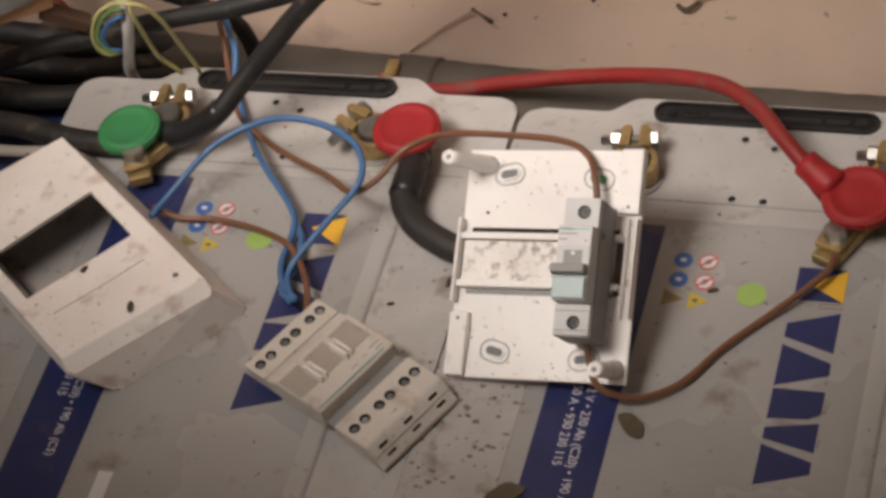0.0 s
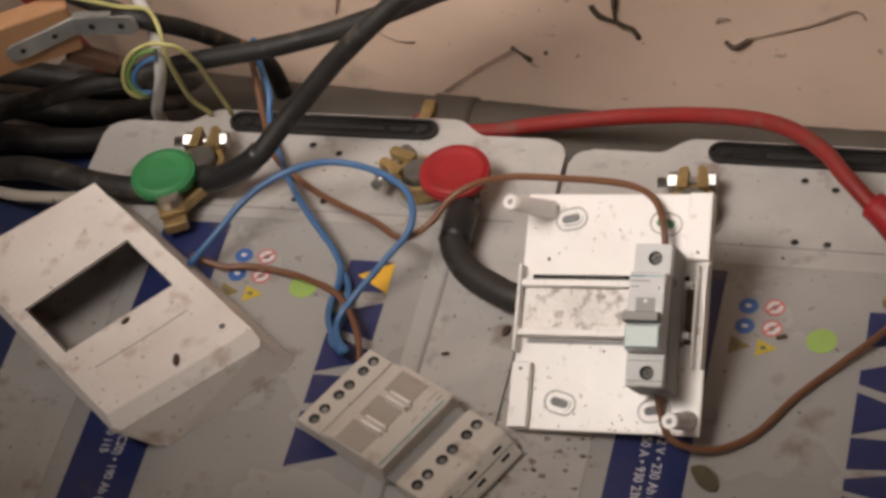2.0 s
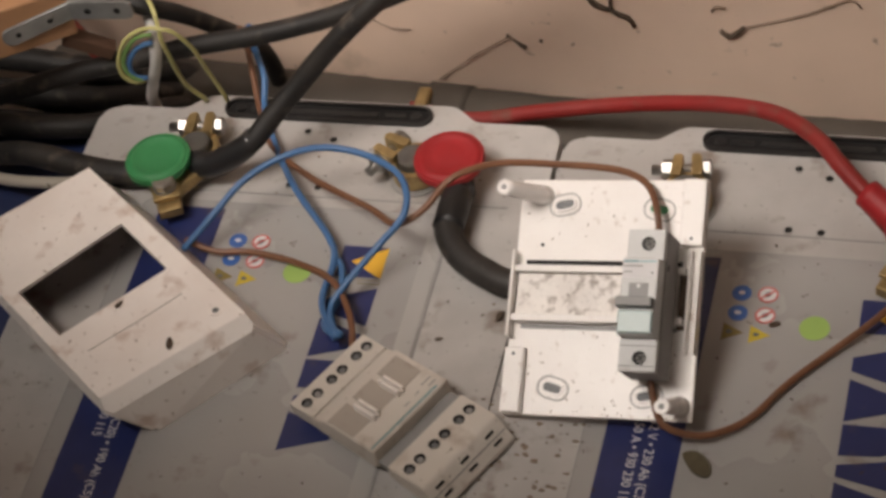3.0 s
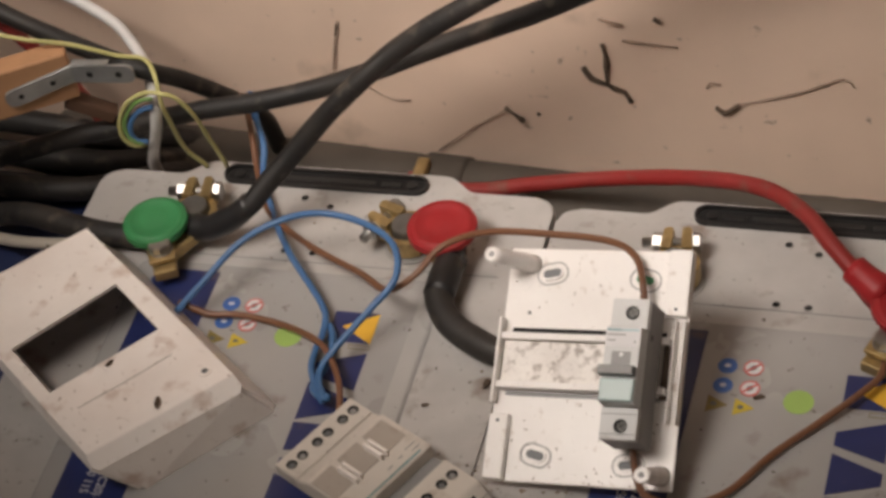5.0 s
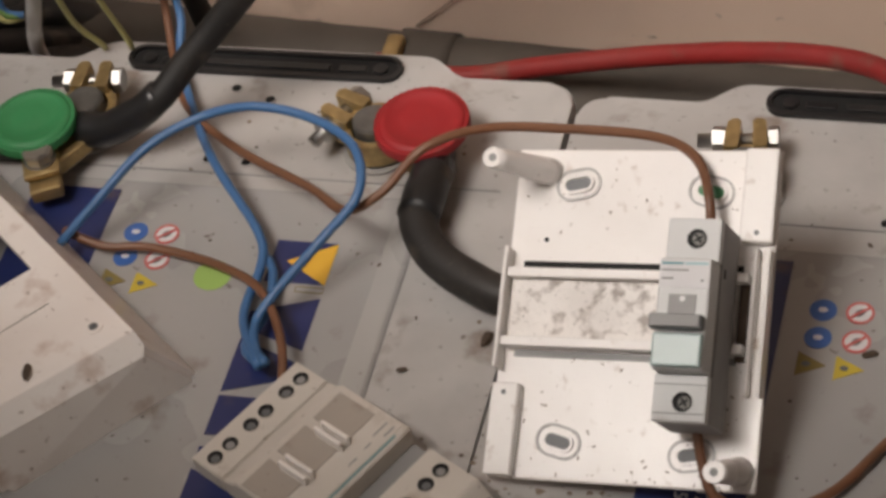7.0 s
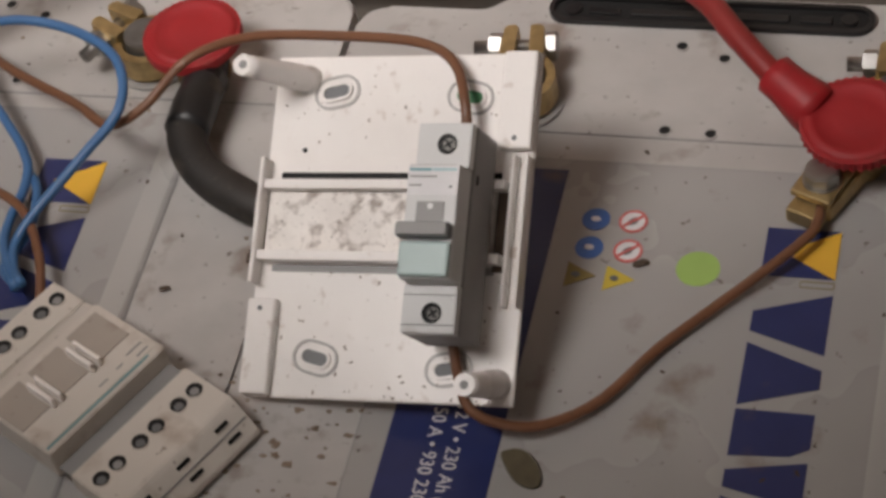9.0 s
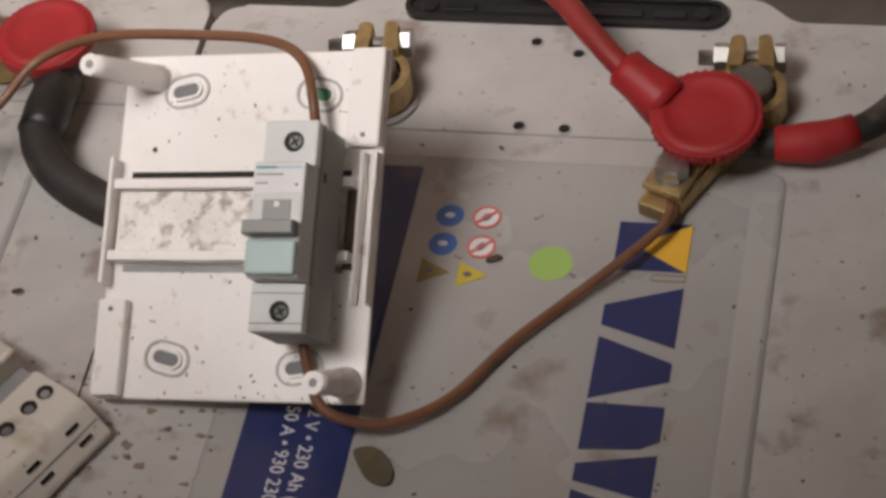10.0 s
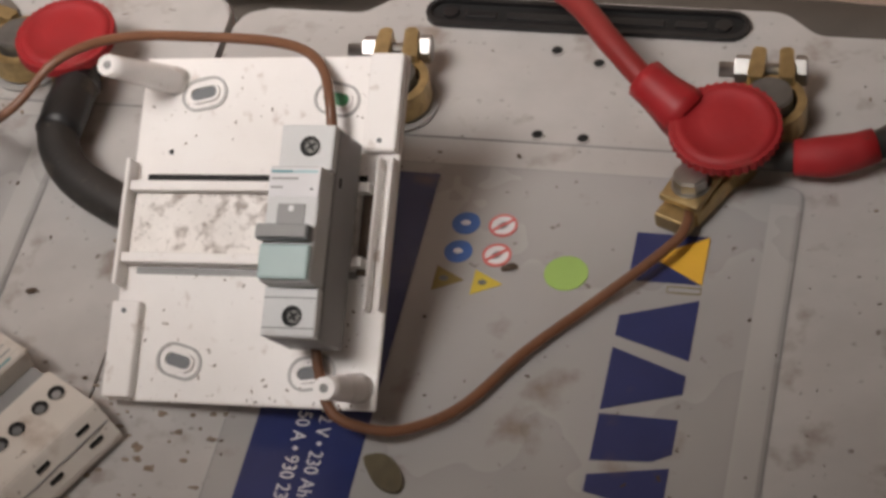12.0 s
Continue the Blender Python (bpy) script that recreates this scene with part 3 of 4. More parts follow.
# ---- enclosure cover ----
def enclosure_cover():
    c = thing("enclosure_cover", pose(0, 0, TOP + 0.0008), "dirty white plastic enclosure cover with a rectangular opening", "enclosure cover")
    e1, e2 = Vector((-0.795, 0.607)), Vector((-0.690, -0.724))
    right = Vector((-0.1235, -0.2165))

    def quad(r, long, wide, z):
        return [(*(r + e1 * a + e2 * b), z) for a, b in ((0, 0), (long, 0), (long, wide), (0, wide))]

    low_r, low_l, back = Vector((-0.1143, -0.2080)), Vector((-0.1690, -0.2708)), e1 * 0.161
    rings = [[(*q, 0.0) for q in (low_r, low_r + back, low_l + back, low_l)], quad(right + e2 * 0.001, 0.159, 0.0875, 0.0245), quad(right + e1 * 0.007 + e2 * 0.002, 0.150, 0.0845, 0.0318)]
    hole = [(-0.1814, -0.189, 0.0318), (-0.2172, -0.161, 0.0318), (-0.2573, -0.2128, 0.0318), (-0.2242, -0.2386, 0.0318)]
    bm = bmesh.new()
    rows = [[bm.verts.new(p) for p in line] for line in (*rings, hole)]
    for a, b in zip(rows, rows[1:]):
        for k in range(4):
            bm.faces.new((a[k], a[(k + 1) % 4], b[(k + 1) % 4], b[k]))
    bmesh.ops.recalc_face_normals(bm, faces=bm.faces[:])
    up = [f for f in bm.faces if abs(f.normal.z) > 0.9][0]
    if up.normal.z < 0:
        bmesh.ops.reverse_faces(bm, faces=bm.faces[:])
    edges = [e for e in bm.edges if e.verts[0] in rows[0] + rows[1] and e.verts[1] in rows[0] + rows[1] and e.verts[0].co.z != e.verts[1].co.z]
    bmesh.ops.bevel(bm, geom=edges, offset=0.0025, segments=3, affect="EDGES")
    shell = part("shell", bm, M_COVER, c)
    solid = shell.modifiers.new("thickness", "SOLIDIFY")
    solid.thickness, solid.offset = 0.0022, -1
    bev = shell.modifiers.new("edge", "BEVEL")
    bev.width, bev.segments, bev.limit_method, bev.angle_limit = 0.0006, 2, "ANGLE", radians(25)
    x, y = -0.1462, -0.2140
    part("screw_boss", ring(oval(x, y, 0.0036, 0.0036), oval(x, y, 0.0018, 0.0018), 0.0317, 0.0324), M_COVER, c)
    part("screw_hole", prism(oval(x, y, 0.0018, 0.0018, 16), 0.0317, 0.0321), M_DARKGREY, c)
    # moulded line along the front of the opening
    part("score_line", tube([(-0.168, -0.205, 0.0318), (-0.186, -0.226, 0.0318), (-0.205, -0.2465, 0.0318)], 0.00022, 5), M_LEAF, c)


enclosure_cover()


# ---- terminals ----
def hexagon(r, z0, z1, m):
    return cyl(r, z0, z1, 6, m=m, bevel=0.0004)


def clamp(x, y, angle, z=0.0, label="dull brass battery clamp bolted on its lead post"):
    """A cast clamp round the post; its two ears point along angle and are drawn together by a bolt."""
    c = thing("battery_clamp", pose(x, y, TOP + 0.0004, rz=angle), label, "battery clamp", "battery clamps")
    part("post_seat", ring(oval(0, 0, 0.0150, 0.0150, 28), oval(0, 0, 0.0118, 0.0118, 28), 0.0, 0.0012), M_CASE, c)
    part("lead_post", cyl(0.0096, 0.0, 0.0175, 28, 0.0082, bevel=0.0006), M_LEAD, c, "grey lead post", smooth=False)
    part("clamp_ring", ring(oval(0, 0, 0.0130, 0.0130, 28), oval(0, 0, 0.0097, 0.0097, 28), 0.0030, 0.0135), M_BRASS, c)
    for s in (-1, 1):
        ear = prism(rounded([(0.0075, s * 0.0085), (0.0075, s * 0.0028), (0.0225, s * 0.0022), (0.0225, s * 0.0072)][:: s], 0.0012), 0.0030, 0.0178, 0.0008)
        part("ear", ear, M_BRASS, c)
    side = Matrix.Translation((0.0165, 0, 0.0120)) @ Matrix.Rotation(radians(90), 4, "X")
    bolt = part("bolt", cyl(0.0028, -0.0190, 0.0120, 14, m=side), M_STEEL, c, smooth=True)
    part("nut", hexagon(0.0056, -0.0132, -0.0080, side), M_STEEL, bolt)
    part("bolt_head", hexagon(0.0056, 0.0080, 0.0122, side), M_STEEL, bolt)
    return c


clamp(0.0730, -0.0945, 96)
clamp(0.2095, -0.0945, 93)
clamp(-0.2040, -0.0850, 96)
clamp(-0.0775, -0.0850, 155)


def cap(x, y, r, material, label, seed, ribs=True, tilt=0.0):
    """A flat twist-on cap over a terminal stud: a thin ribbed or plain rim and a slightly domed top with a raised ring."""
    c = thing("terminal_cap", pose(x, y, TOP + 0.0105) @ Matrix.Rotation(radians(tilt), 4, "X") @ Matrix.Rotation(seed * 0.12, 4, "Z"), label, "terminal cap", "terminal caps")
    n = 40
    dip = 0.95 if ribs else 0.995
    teeth = [((r if k % 2 else r * dip) * math.cos(math.pi * k / n), (r if k % 2 else r * dip) * math.sin(math.pi * k / n)) for k in range(2 * n)]
    part("skirt", prism(teeth, 0.0085, 0.0128, 0.0010), material, c)
    bm = bmesh.new()
    rows = [[bm.verts.new((q * r * math.cos(2 * math.pi * k / 40), q * r * math.sin(2 * math.pi * k / 40), z)) for k in range(40)]
            for q, z in ((0.92, 0.0127), (0.90, 0.0136), (0.74, 0.0143), (0.72, 0.0139), (0.4, 0.0146), (0.1, 0.0149))]
    for a, b in zip(rows, rows[1:]):
        for k in range(40):
            bm.faces.new((a[k], a[(k + 1) % 40], b[(k + 1) % 40], b[k]))
    bm.faces.new(rows[-1])
    part("top_disc", bm, material, c, smooth=True)
    part("hub", cyl(r * 0.55, -0.0095, 0.0083, 24, bevel=0.0005), M_BRASS, c)


cap(0.1972, -0.1152, 0.0196, M_RED, "red ribbed rubber cap over a battery terminal", 1, tilt=4)
cap(-0.0550, -0.0895, 0.0192, M_RED, "red rubber cap over the battery's positive terminal", 2, False, 0)
cap(-0.2185, -0.1035, 0.0183, M_GREEN, "green rubber cap over the battery's negative terminal", 3, False, 0)


def wire_lug(x, y, angle, label, lift=0.0):
    """A brass angle with a hexagon bolt that holds a thin wire."""
    c = thing("wire_lug", pose(x, y, TOP + 0.001 + lift, rz=angle), label, "wire lug", "wire lugs")
    part("bar", box(-0.0075, 0.0075, -0.0105, 0.0200, 0.0085, 0.0112, 0.0006), M_BRASS, c)
    part("jaw", box(-0.0065, 0.0065, -0.0160, -0.0040, 0.0010, 0.0074, 0.0008), M_BRASS, c)
    part("leg", box(-0.0050, 0.0050, 0.0, 0.0040, -lift, 0.0086, 0.0005), M_BRASS, c)
    part("strap", box(-0.0045, 0.0045, -0.010, 0.024, 0.0012, 0.0080, 0.0008), M_BRASS, c, m=Matrix.Translation((0.004, 0, 0)) @ Matrix.Rotation(radians(-28 - angle), 4, "Z"))
    b = part("bolt_head", cyl(0.0062, 0.0114, 0.0170, 8, m=Matrix.Translation((0, -0.0015, 0)), bevel=0.0007), M_STEEL, c)
    part("washer", cyl(0.0068, 0.0112, 0.0118, 20, m=Matrix.Translation((0, -0.0015, 0))), M_STEEL, b)


wire_lug(0.1880, -0.1330, -22, "brass wire lug with a hexagon bolt beside the red cap")
wire_lug(-0.2110, -0.1180, 26, "brass wire lug with a hexagon bolt beside the green cap", 0.005)

# ---- cables ----
cable("thin_wire", [(-0.200, -0.004, 0.268), (-0.195, -0.012, 0.265), (-0.192, -0.018, 0.258), (-0.187, -0.030, 0.251), (-0.180, -0.046, 0.2445), (-0.164, -0.074, 0.2460), (-0.13, -0.104, 0.255), (-0.09, -0.128, 0.262), (-0.071, -0.141, 0.265), (-0.056, -0.136, 0.272), (-0.043, -0.12, 0.28),
                    (-0.018, -0.117, 0.29), (0.018, -0.124, 0.3), (0.052, -0.132, 0.307), (0.069, -0.146, 0.312), (0.0762, -0.163, 0.309), (0.0768, -0.171, 0.300)],
      0.0018, M_BROWN, "brown insulated wire bent over to the breaker's top", "wire", "thin wires")
cable("thin_wire", [(0.0790, -0.223, 0.272), (0.0808, -0.231, 0.268), (0.084, -0.240, 0.260), (0.088, -0.246, 0.255), (0.098, -0.2475, 0.2515), (0.11, -0.2435, 0.247), (0.126, -0.2305, 0.2445),
                    (0.142, -0.206, 0.2440), (0.16, -0.185, 0.2445), (0.177, -0.168, 0.248), (0.187, -0.154, 0.2485), (0.188, -0.143, 0.2480)],
      0.0018, M_BROWN, "brown insulated wire sagging from the breaker to the wire lug", "wire", "thin wires")
cable("thin_wire", [(-0.190, -0.150, 0.250), (-0.172, -0.153, 0.246), (-0.154, -0.151, 0.2455), (-0.124, -0.157, 0.246), (-0.1, -0.171, 0.25), (-0.084, -0.194, 0.252), (-0.0785, -0.212, 0.248), (-0.0775, -0.2185, 0.246)],
      0.0018, M_BROWN, "brown insulated wire from under the cover to the loose switch", "wire", "thin wires")
BLUE1 = [(-0.189, -0.157, 0.25), (-0.176, -0.143, 0.26), (-0.16, -0.122, 0.27), (-0.141, -0.108, 0.275), (-0.118, -0.104, 0.28), (-0.092, -0.108, 0.28), (-0.07, -0.122, 0.28),
         (-0.064, -0.141, 0.275), (-0.076, -0.156, 0.265), (-0.091, -0.176, 0.255), (-0.097, -0.187, 0.249), (-0.092, -0.2, 0.25), (-0.0845, -0.209, 0.255)]
cable("thin_wire", BLUE1, 0.0019, M_BLUEWIRE, "blue insulated wire in a wide loop over the battery", "wire", "thin wires")
cable("thin_wire", [(-0.194, -0.004, 0.270), (-0.190, -0.012, 0.266), (-0.187, -0.018, 0.259), (-0.180, -0.030, 0.254), (-0.177, -0.046, 0.2455), (-0.160, -0.077, 0.2470), (-0.137, -0.112, 0.254), (-0.11, -0.142, 0.25), (-0.105, -0.155, 0.2465), (-0.104, -0.182, 0.246), (-0.088, -0.209, 0.252)],
      0.0019, M_BLUEWIRE, "blue insulated wire drawn straight towards the loose switch", "wire", "thin wires")
cable("thin_wire", [(-0.1055, -0.150, 0.2450), (-0.0995, -0.158, 0.2455), (-0.0955, -0.178, 0.2465), (-0.0985, -0.196, 0.247), (-0.090, -0.206, 0.251)],
      0.0019, M_BLUEWIRE, "blue insulated wire end folded back on the label", "wire", "thin wires")
jumper = cable("jumper_cable", [(-0.051, -0.090, 0.2490), (-0.0465, -0.108, 0.253), (-0.0480, -0.128, 0.2518), (-0.0385, -0.1450, 0.2502), (-0.0215, -0.1565, 0.2495), (-0.002, -0.163, 0.2492), (0.03, -0.158, 0.2492), (0.058, -0.135, 0.2492), (0.072, -0.115, 0.2500)],
               0.0076, M_CABLE, "thick black jumper cable curving under the mounting plate", "cable", "thick cables", n=16)
part("tape_wrap", tube([(-0.0475, -0.103, 0.2525), (-0.0473, -0.118, 0.2527), (-0.0475, -0.130, 0.2517)], 0.0084, 16, 0.12), M_TAPE, jumper, "black tape wrapping", smooth=True)
BLACK_A = [(-0.203, -0.097, 0.2525), (-0.188, -0.0985, 0.2555), (-0.166, -0.094, 0.268), (-0.155, -0.084, 0.278), (-0.139, -0.072, 0.293), (-0.118, -0.063, 0.315), (-0.098, -0.055, 0.333),
           (-0.079, -0.046, 0.347), (-0.059, -0.042, 0.361), (-0.036, -0.037, 0.374), (-0.011, -0.031, 0.387), (0.05, -0.022, 0.42), (0.25, -0.015, 0.55)]
trunk = cable("battery_cable", BLACK_A, 0.0059, M_CABLE, "dusty thick black cable rising from the negative clamp", "cable", "thick cables", n=16)
part("tape_wrap", tube([(-0.200, -0.0975, 0.2532), (-0.188, -0.0985, 0.2555), (-0.172, -0.0955, 0.2640), (-0.163, -0.091, 0.2710)], (0.0078, 0.0064), 16, 0.25), M_TAPE, trunk, "black tape wrapping", smooth=True)
cable("battery_cable", [(-0.56, -0.085, 0.215), (-0.43, -0.070, 0.232), (-0.358, -0.060, 0.249), (-0.320, -0.053, 0.259), (-0.283, -0.047, 0.269), (-0.247, -0.040, 0.275), (-0.211, -0.035, 0.283), (-0.176, -0.031, 0.289), (-0.141, -0.026, 0.297),
                        (-0.107, -0.022, 0.309), (-0.072, -0.018, 0.324), (-0.039, -0.014, 0.337), (-0.006, -0.010, 0.350), (0.046, -0.004, 0.374), (0.25, 0.010, 0.47)],
      0.0058, M_CABLE, "dusty thick black cable slung across the wall", "cable", "thick cables", n=16)
cable("battery_cable", [(-0.45, 0.005, 0.365), (-0.354, -0.010, 0.338), (-0.316, -0.018, 0.327), (-0.276, -0.030, 0.322), (-0.235, -0.043, 0.320), (-0.220, -0.030, 0.302), (-0.209, -0.010, 0.273), (-0.198, 0.004, 0.247), (-0.194, 0.010, 0.225), (-0.190, 0.008, 0.18)],
      0.0052, M_CABLE, "dusty thick black cable running down behind the battery", "cable", "thick cables", n=14)
cable("red_cable", [(-0.43, 0.018, 0.345), (-0.377, 0.010, 0.321), (-0.362, 0.006, 0.315), (-0.348, 0.004, 0.308), (-0.331, 0.0, 0.294), (-0.31, -0.004, 0.27), (-0.29, -0.008, 0.235)],
      0.0042, M_REDCABLE, "dusty dark red cable behind the wooden beam", "cable", "thick cables", n=12)
cable("battery_cable", [(-0.56, -0.02, 0.212), (-0.43, -0.050, 0.2125), (-0.357, -0.074, 0.224), (-0.309, -0.088, 0.242), (-0.255, -0.1035, 0.2485), (-0.228, -0.1045, 0.2495)],
      (0.0062, 0.0072), M_CABLE, "thick black cable leading under the green cap", "cable", "thick cables", n=14)
for k, (dy, dz) in enumerate(((0.000, 0.0), (0.024, -0.012), (0.046, 0.006), (0.012, 0.014), (0.034, 0.020), (-0.014, 0.012))):
    cable("battery_cable", [(-0.60, -0.040 + dy, 0.2135), (-0.45, -0.035 + dy, 0.2135 + max(0, dz)), (-0.36, -0.036 + dy, 0.2120 + max(0, dz)), (-0.295, -0.032 + dy * 0.8, 0.2080 + dz), (-0.24, 0.004 + dy * 0.3, 0.185 + dz), (-0.20, 0.010 + dy * 0.3, 0.15)],
          0.0075, M_CABLE, "dusty thick black cable in the gap beside the battery", "cable", "thick cables", n=12)
cable("thin_cable", [(-0.56, -0.075, 0.2105), (-0.42, -0.080, 0.2115), (-0.359, -0.083, 0.216), (-0.322, -0.092, 0.222), (-0.285, -0.101, 0.2335), (-0.262, -0.108, 0.2445), (-0.245, -0.125, 0.2445)],
      0.0036, M_BEIGE, "beige cable leading under the white cover", "cable")
red = cable("red_cable", [(-0.11, 0.000, 0.205), (-0.072, -0.006, 0.205), (-0.029, -0.0085, 0.217), (0.024, -0.0155, 0.234), (0.075, -0.029, 0.252), (0.112, -0.0445, 0.2635), (0.137, -0.0655, 0.269), (0.152, -0.084, 0.269), (0.168, -0.1, 0.265), (0.182, -0.109, 0.259)],
            0.0045, M_REDCABLE, "thick red battery cable running over the handle to the cap", "cable", "thick cables", n=16)
part("boot", tube([(0.1665, -0.0985, 0.2660), (0.173, -0.1030, 0.2635), (0.183, -0.1090, 0.2590)], (0.0076, 0.0092), 8, 0.12), M_RED, red, "red rubber boot", smooth=True)
red2 = cable("red_cable", [(0.204, -0.117, 0.2500), (0.219, -0.117, 0.2500), (0.235, -0.115, 0.2502), (0.252, -0.107, 0.2510), (0.264, -0.094, 0.253), (0.2745, -0.080, 0.258), (0.279, -0.045, 0.262), (0.284, 0.0, 0.262), (0.30, 0.02, 0.20)],
             0.0053, M_CABLE, "thick black cable with a red sleeve beside the cap", "cable", "thick cables", n=16)
part("sleeve", tube([(0.2205, -0.117, 0.2500), (0.2285, -0.1162, 0.2500), (0.237, -0.1142, 0.2502), (0.2475, -0.1095, 0.2508)], 0.0070, 16, 0.22), M_RED, red2, "red rubber sleeve", smooth=True)
cable("white_cable", [(-0.256, -0.022, 0.19), (-0.254, -0.031, 0.228), (-0.2515, -0.0345, 0.240), (-0.240, -0.046, 0.264), (-0.229, -0.054, 0.289), (-0.2275, -0.050, 0.306), (-0.240, -0.028, 0.308), (-0.251, -0.016, 0.313), (-0.263, -0.008, 0.321), (-0.281, 0.000, 0.325), (-0.299, 0.006, 0.329), (-0.328, 0.012, 0.336), (-0.42, 0.022, 0.38)],
      0.0034, M_WHITECABLE, "dusty white cable rising in front of the wall", "cable")
cable("thin_wire", [(-0.203, -0.0385, 0.243), (-0.203, -0.040, 0.251), (-0.205, -0.044, 0.270), (-0.206, -0.052, 0.298), (-0.212, -0.056, 0.313), (-0.217, -0.058, 0.316), (-0.223, -0.058, 0.317), (-0.232, -0.058, 0.314), (-0.241, -0.059, 0.307), (-0.248, -0.060, 0.294), (-0.249, -0.060, 0.281), (-0.244, -0.058, 0.274), (-0.238, -0.055, 0.274)],
      0.0013, M_YELWIRE, "yellow and green striped wire curled in a loop", "wire", "thin wires")
cable("thin_wire", [(-0.216, -0.0385, 0.242), (-0.216, -0.040, 0.246), (-0.221, -0.046, 0.263), (-0.220, -0.054, 0.291), (-0.219, -0.058, 0.310), (-0.2225, -0.050, 0.322), (-0.232, -0.040, 0.325), (-0.246, -0.044, 0.330), (-0.268, -0.050, 0.3415), (-0.293, -0.055, 0.348), (-0.319, -0.056, 0.354), (-0.339, -0.056, 0.363), (-0.40, -0.05, 0.39)],
      0.0013, M_YELWIRE, "yellow and green striped wire running off beside the wood", "wire", "thin wires")
cable("thin_wire", [(-0.224, -0.058, 0.312), (-0.234, -0.058, 0.309), (-0.244, -0.059, 0.297), (-0.246, -0.060, 0.287), (-0.242, -0.060, 0.279), (-0.2365, -0.057, 0.277)],
      0.0014, M_GRNWIRE, "green wire curled in a loop", "wire", "thin wires")
cable("thin_wire", [(-0.226, -0.057, 0.305), (-0.235, -0.057, 0.301), (-0.242, -0.058, 0.293), (-0.244, -0.059, 0.285), (-0.242, -0.059, 0.279), (-0.236, -0.057, 0.277)],
      0.0016, M_BLUEWIRE, "blue wire curled in a loop", "wire", "thin wires")

# ---- behind and beside the batteries ----
conduit = cable("conduit", [(-0.34, 0.011, 0.200), (-0.20, 0.010, 0.191), (-0.10, 0.010, 0.184), (0.0, 0.010, 0.178), (0.12, 0.010, 0.174), (0.26, 0.010, 0.172), (0.5, 0.010, 0.170)],
                0.0225, M_PIPE, "dusty grey conduit lying along the foot of the wall", "conduit", n=20)
part("coupling", tube([(-0.105, 0.010, 0.1843), (-0.08, 0.010, 0.1825)], 0.0240, 20), M_PIPE, conduit, smooth=True)
part("clip", box(-0.1065, -0.0985, -0.010, 0.012, 0.196, 0.2125, 0.002), M_BRASS, conduit, "dull brass clip")

crate = thing("storage_crate", pose(-0.46, -0.27, 0), "dark navy plastic crate beside the battery", "crate")
part("body", box(-0.165, 0.165, -0.27, 0.24, 0.0, 0.196, 0.006), M_NAVY, crate)
part("rim", box(-0.169, 0.169, -0.274, 0.244, 0.197, 0.205, 0.003), M_NAVY, crate)


def wood_beam():
    w = thing("wooden_beam", pose(-0.270, -0.055, 0.339, rz=211), "orange-brown wooden beam end with a steel angle bracket", "beam")
    part("beam", box(0.0, 0.26, -0.014, 0.0, -0.032, 0.0, 0.0012), M_WOOD, w)
    part("post", box(0.22, 0.255, -0.013, -0.001, -0.36, -0.0325, 0.001), M_WOOD, w)
    # brace coloured dark to paint in the wood's shadow side
    part("brace", box(0.0, 0.030, -0.005, 0.005, -0.008, 0.0, 0.001), M_SHADEWOOD, w, "wooden brace, its shadow side painted dark brown", m=Matrix.Translation((0.006, -0.007, -0.0325)) @ Matrix.Rotation(radians(171), 4, "Z") @ Matrix.Rotation(radians(38), 4, "Y"))
    flat = Matrix.Rotation(radians(-90), 4, "X")
    b = part("bracket", prism(rounded([(-0.002, -0.0058), (0.040, -0.0058), (0.040, 0.0058), (-0.002, 0.0058)], [0, 0.0056, 0.0056, 0]), 0, 0.0018, 0.0005), M_GALV, w, "galvanised steel bracket",
             m=Matrix.Translation((0.0, 0.0003, -0.0135)) @ Matrix.Rotation(radians(8), 4, "Y") @ flat)
    wing = part("bracket_wing", prism(rounded([(-0.036, -0.0062), (0.001, -0.0062), (0.001, 0.0062), (-0.036, 0.0062)], [0.005, 0, 0, 0.005]), 0.0, 0.0018, 0.0005), M_GALV, w, "galvanised steel bracket",
                m=Matrix.Translation((-0.001, 0.0006, -0.0135)) @ Matrix.Rotation(radians(-26), 4, "Z") @ flat)
    part("flange", box(-0.022, 0.0, -0.0072, -0.0063, -0.003, 0.0016, 0.0003), M_GALV, wing)
    for x in (0.012, 0.031):
        part("bracket_hole", prism(oval(x, 0.0, 0.0016, 0.0016, 14), 0.0019, 0.0022), M_HOLE, b)
    for x in (-0.010, -0.027):
        part("bracket_hole", prism(oval(x, 0.0, 0.0020, 0.0020, 14), 0.0019, 0.0022), M_HOLE, wing)


wood_beam()

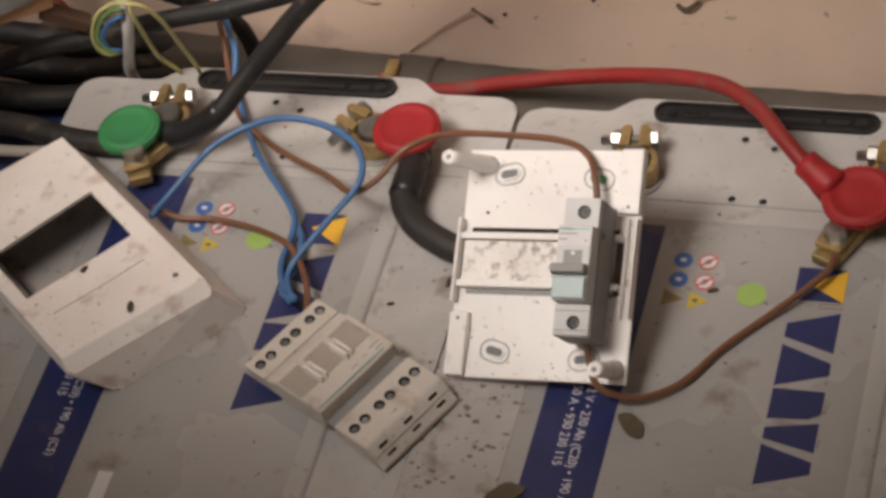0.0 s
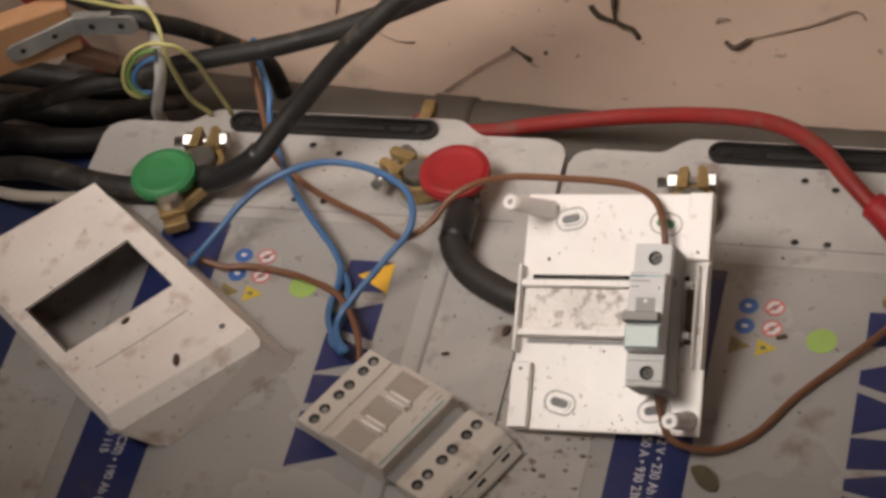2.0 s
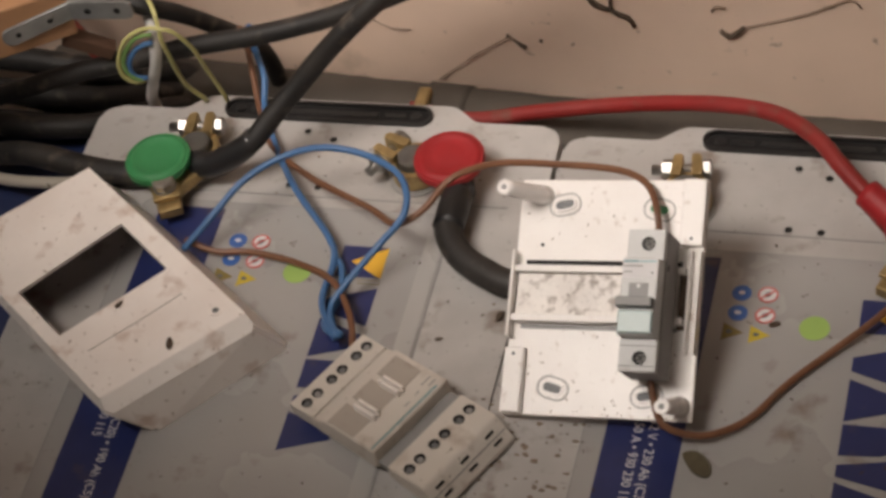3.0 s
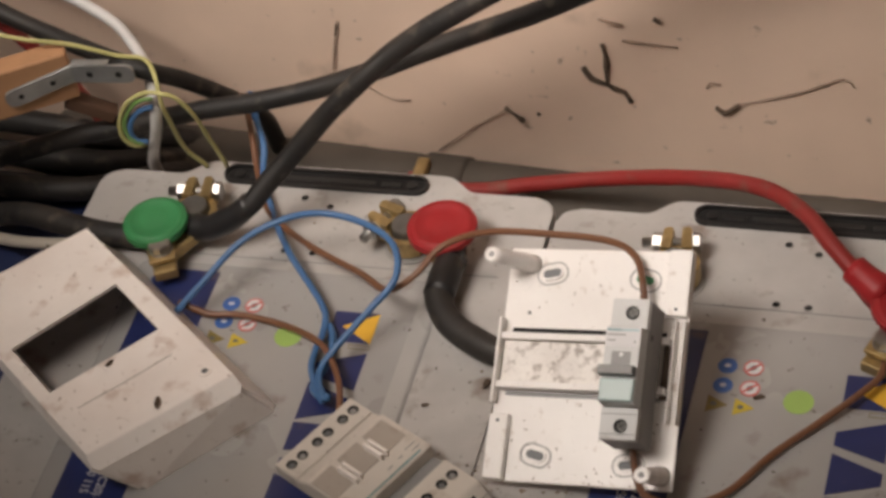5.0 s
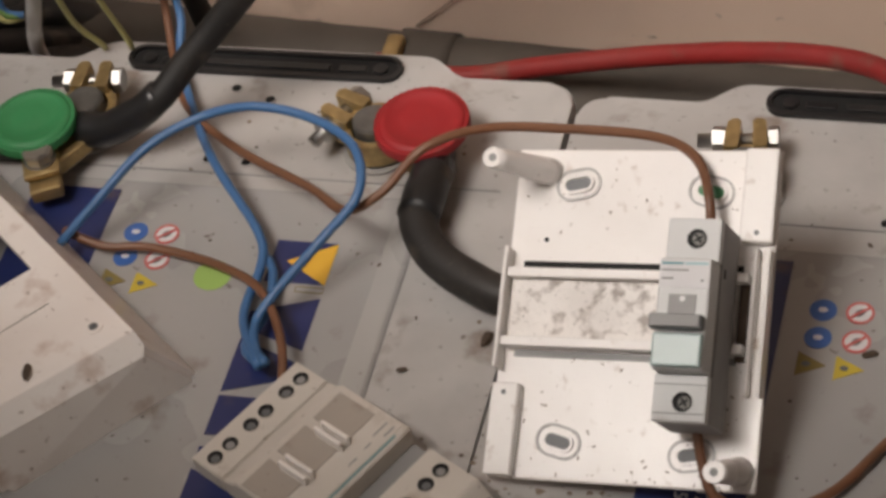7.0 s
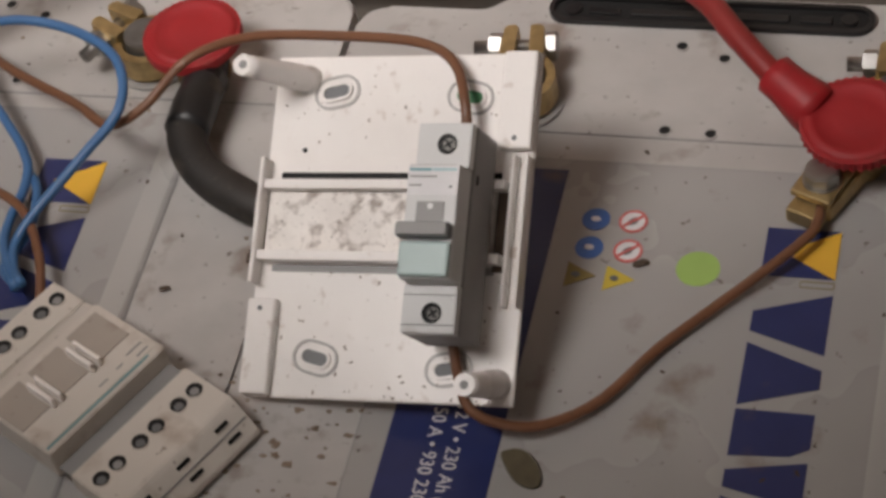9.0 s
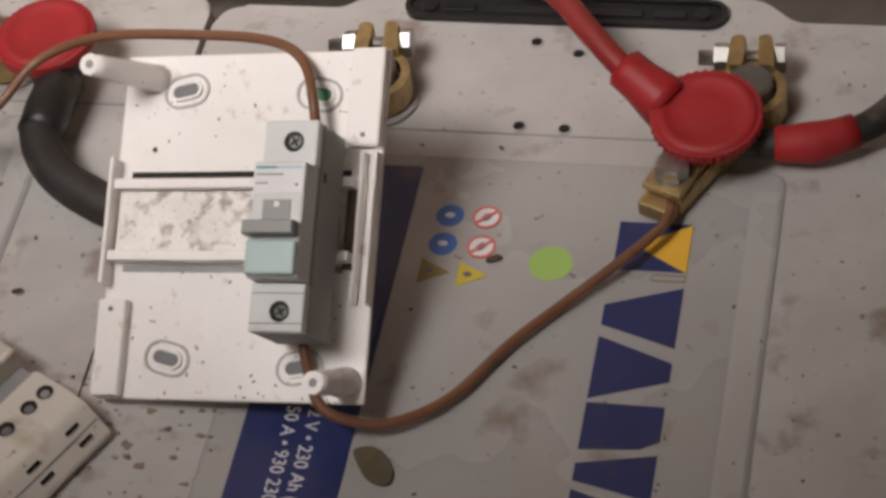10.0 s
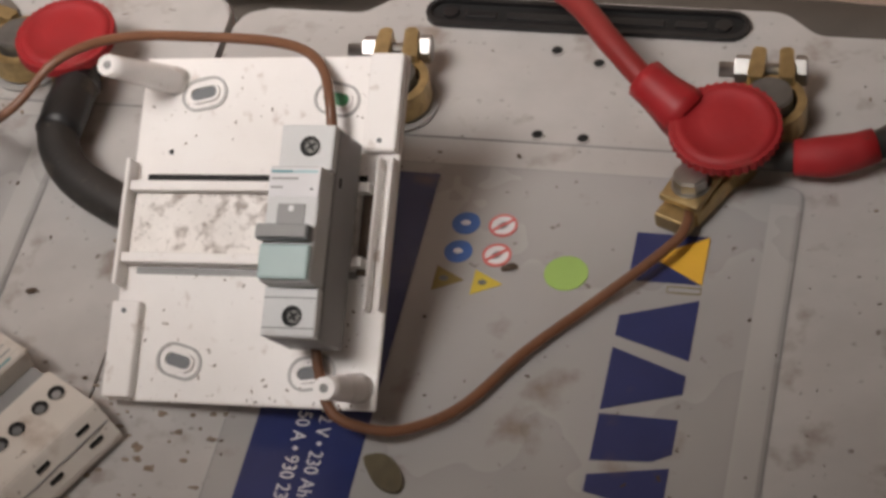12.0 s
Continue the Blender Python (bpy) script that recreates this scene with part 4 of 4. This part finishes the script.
# ---- dirt ----
WALL_Y = 0.0338
DIRT = [
    ([(0.009, 0.288), (0.010, 0.276), (0.009, 0.258), (0.018, 0.253), (0.021, 0.246)], 0.0019), ([(-0.004, 0.270), (0.0, 0.262), (0.009, 0.258)], 0.0017),
    ([(-0.053, 0.234), (-0.076, 0.218), (-0.102, 0.196)], 0.0005), ([(-0.055, 0.235), (-0.049, 0.229), (-0.045, 0.225)], 0.0015),
    ([(0.066, 0.260), (0.068, 0.264), (0.074, 0.263)], 0.0009), ([(0.070, 0.246), (0.074, 0.242), (0.078, 0.244), (0.083, 0.249)], 0.0019),
    ([(0.083, 0.249), (0.118, 0.261), (0.142, 0.273), (0.148, 0.267)], 0.0005), ([(0.021, 0.292), (0.041, 0.290), (0.052, 0.289)], 0.0006),
    ([(0.009, 0.307), (0.022, 0.303)], 0.0009), ([(0.040, 0.309), (0.044, 0.307)], 0.0014), ([(-0.147, 0.295), (-0.152, 0.277), (-0.157, 0.257)], 0.0007),
    ([(-0.148, 0.292), (-0.150, 0.284)], 0.0016), ([(-0.137, 0.244), (-0.124, 0.236), (-0.113, 0.236)], 0.0005), ([(-0.036, 0.232), (-0.0345, 0.231)], 0.0013),
]
for pts, r in DIRT:
    if len(pts) == 2:
        pts = [pts[0], tuple((a + b) / 2 for a, b in zip(*pts)), pts[1]]
    cable("dirt_strand", [(x, WALL_Y, z) for x, z in pts], r * 0.8, M_DEBRIS if r > 0.0012 else M_WEB, "dark strand of cobweb and dirt stuck on the wall", "dirt", "dirt strands on the wall", wobble=0.9, n=6)


def crumbs():
    """Loose specks on the lids, denser along the front."""
    rng, bm = random.Random(4), bmesh.new()
    for _ in range(230):
        x, y = rng.uniform(-0.27, 0.262), -0.06 - 0.25 * rng.random() ** 0.75
        r = rng.choice((0.0002, 0.0003, 0.0004, 0.0006)) * rng.uniform(0.7, 1.3)
        if -0.02 < x < 0.06 and y < -0.24:
            r *= 1.5
        bmesh.ops.create_icosphere(bm, subdivisions=1, radius=r, matrix=Matrix.Translation((x, y, TOP + 0.0009 + r * 0.15)) @ Matrix.Rotation(rng.uniform(0, 3), 4, "Z") @ Matrix.Diagonal((rng.uniform(0.8, 2.4), 1, 0.35, 1)))
    tagged(part("dirt_crumbs", bm, M_DEBRIS), "scattered dark dirt crumbs on the battery lids", "dirt", kind="stuff")
    bm = bmesh.new()
    for _ in range(150):
        near = rng.random() < 0.6
        x, y = (rng.uniform(-0.004, 0.062), rng.uniform(-0.325, -0.232)) if near else (rng.uniform(-0.24, 0.26), rng.uniform(-0.30, -0.07))
        r = rng.uniform(0.0006, 0.0022 if near else 0.0011)
        n = rng.randint(7, 11)
        turn, wide = rng.uniform(0, 3), rng.uniform(0.4, 1.0)
        ring_pts = [(r * rng.uniform(0.55, 1.15), 2 * math.pi * k / n) for k in range(n)]
        low = [(x + q * math.cos(a + turn), y + wide * q * math.sin(a + turn)) for q, a in ring_pts]
        prism(low, TOP - 0.0002, TOP + 0.0004, 0.0, bm)
    tagged(part("dirt_smears", bm, M_SMEAR), "brown dried mud smears on the battery lids", "dirt", kind="stuff")
    bm = bmesh.new()
    for _ in range(140):
        u, v = rng.uniform(0.004, 0.093), 0.115 * rng.random() ** 1.6
        r = rng.choice((0.00018, 0.00028, 0.0004))
        bmesh.ops.create_icosphere(bm, subdivisions=1, radius=r, matrix=Matrix.Translation((u, v, 0.0003)) @ Matrix.Rotation(rng.uniform(0, 3), 4, "Z") @ Matrix.Diagonal((rng.uniform(0.8, 2.4), 1, 0.4, 1)))
    ob = tagged(part("dirt_specks", bm, M_WEB), "brown dirt specks on the white mounting plate", "dirt", kind="stuff")
    ob.matrix_basis = PLATE


crumbs()
leaf = tagged(part("dry_leaf", prism([(x * (1 + 0.15 * math.sin(k * 0.571)), y * (1 + 0.08 * math.cos(k * 0.857))) for k, (x, y) in enumerate(oval(0, 0, 0.0048, 0.0092, 22))], 0, 0.0012, 0.0004), M_LEAF, m=pose(0.1055, -0.257, TOP + 0.0011, rz=50)), "dull olive dry leaf lying on the label", "leaf")
tagged(part("dry_leaf", prism(rounded([(-0.011, -0.004), (0.003, -0.007), (0.012, 0.001), (0.001, 0.006)], 0.003), 0, 0.0014, 0.0005), M_LEAF, m=pose(0.052, -0.304, TOP + 0.0011, rz=10)), "crumpled olive-brown dry leaf between the labels", "leaf")
for x, y, z, a, s in ((-0.1633, -0.2382, 0.2728, 105, 0.85), (-0.1988, -0.2159, 0.2728, 60, 0.6), (0.1293, -0.1686, 0.2410, 20, 0.7), (-0.010, -0.1774, 0.2405, 80, 0.9), (-0.0382, -0.1955, 0.2405, 10, 0.5)):
    bm = bmesh.new()
    bmesh.ops.create_icosphere(bm, subdivisions=2, radius=0.0026 * s, matrix=Matrix.Diagonal((1.7, 0.8, 0.5, 1)))
    for v in bm.verts:
        v.co *= 1 + 0.35 * noise.noise(v.co * 900 + Vector((a, 0, 0)))
    tagged(part("dirt_clod", bm, M_DEBRIS, m=pose(x, y, z + 0.0008, rz=a)), "small dark brown clod of dirt", "dirt", "dirt clods")
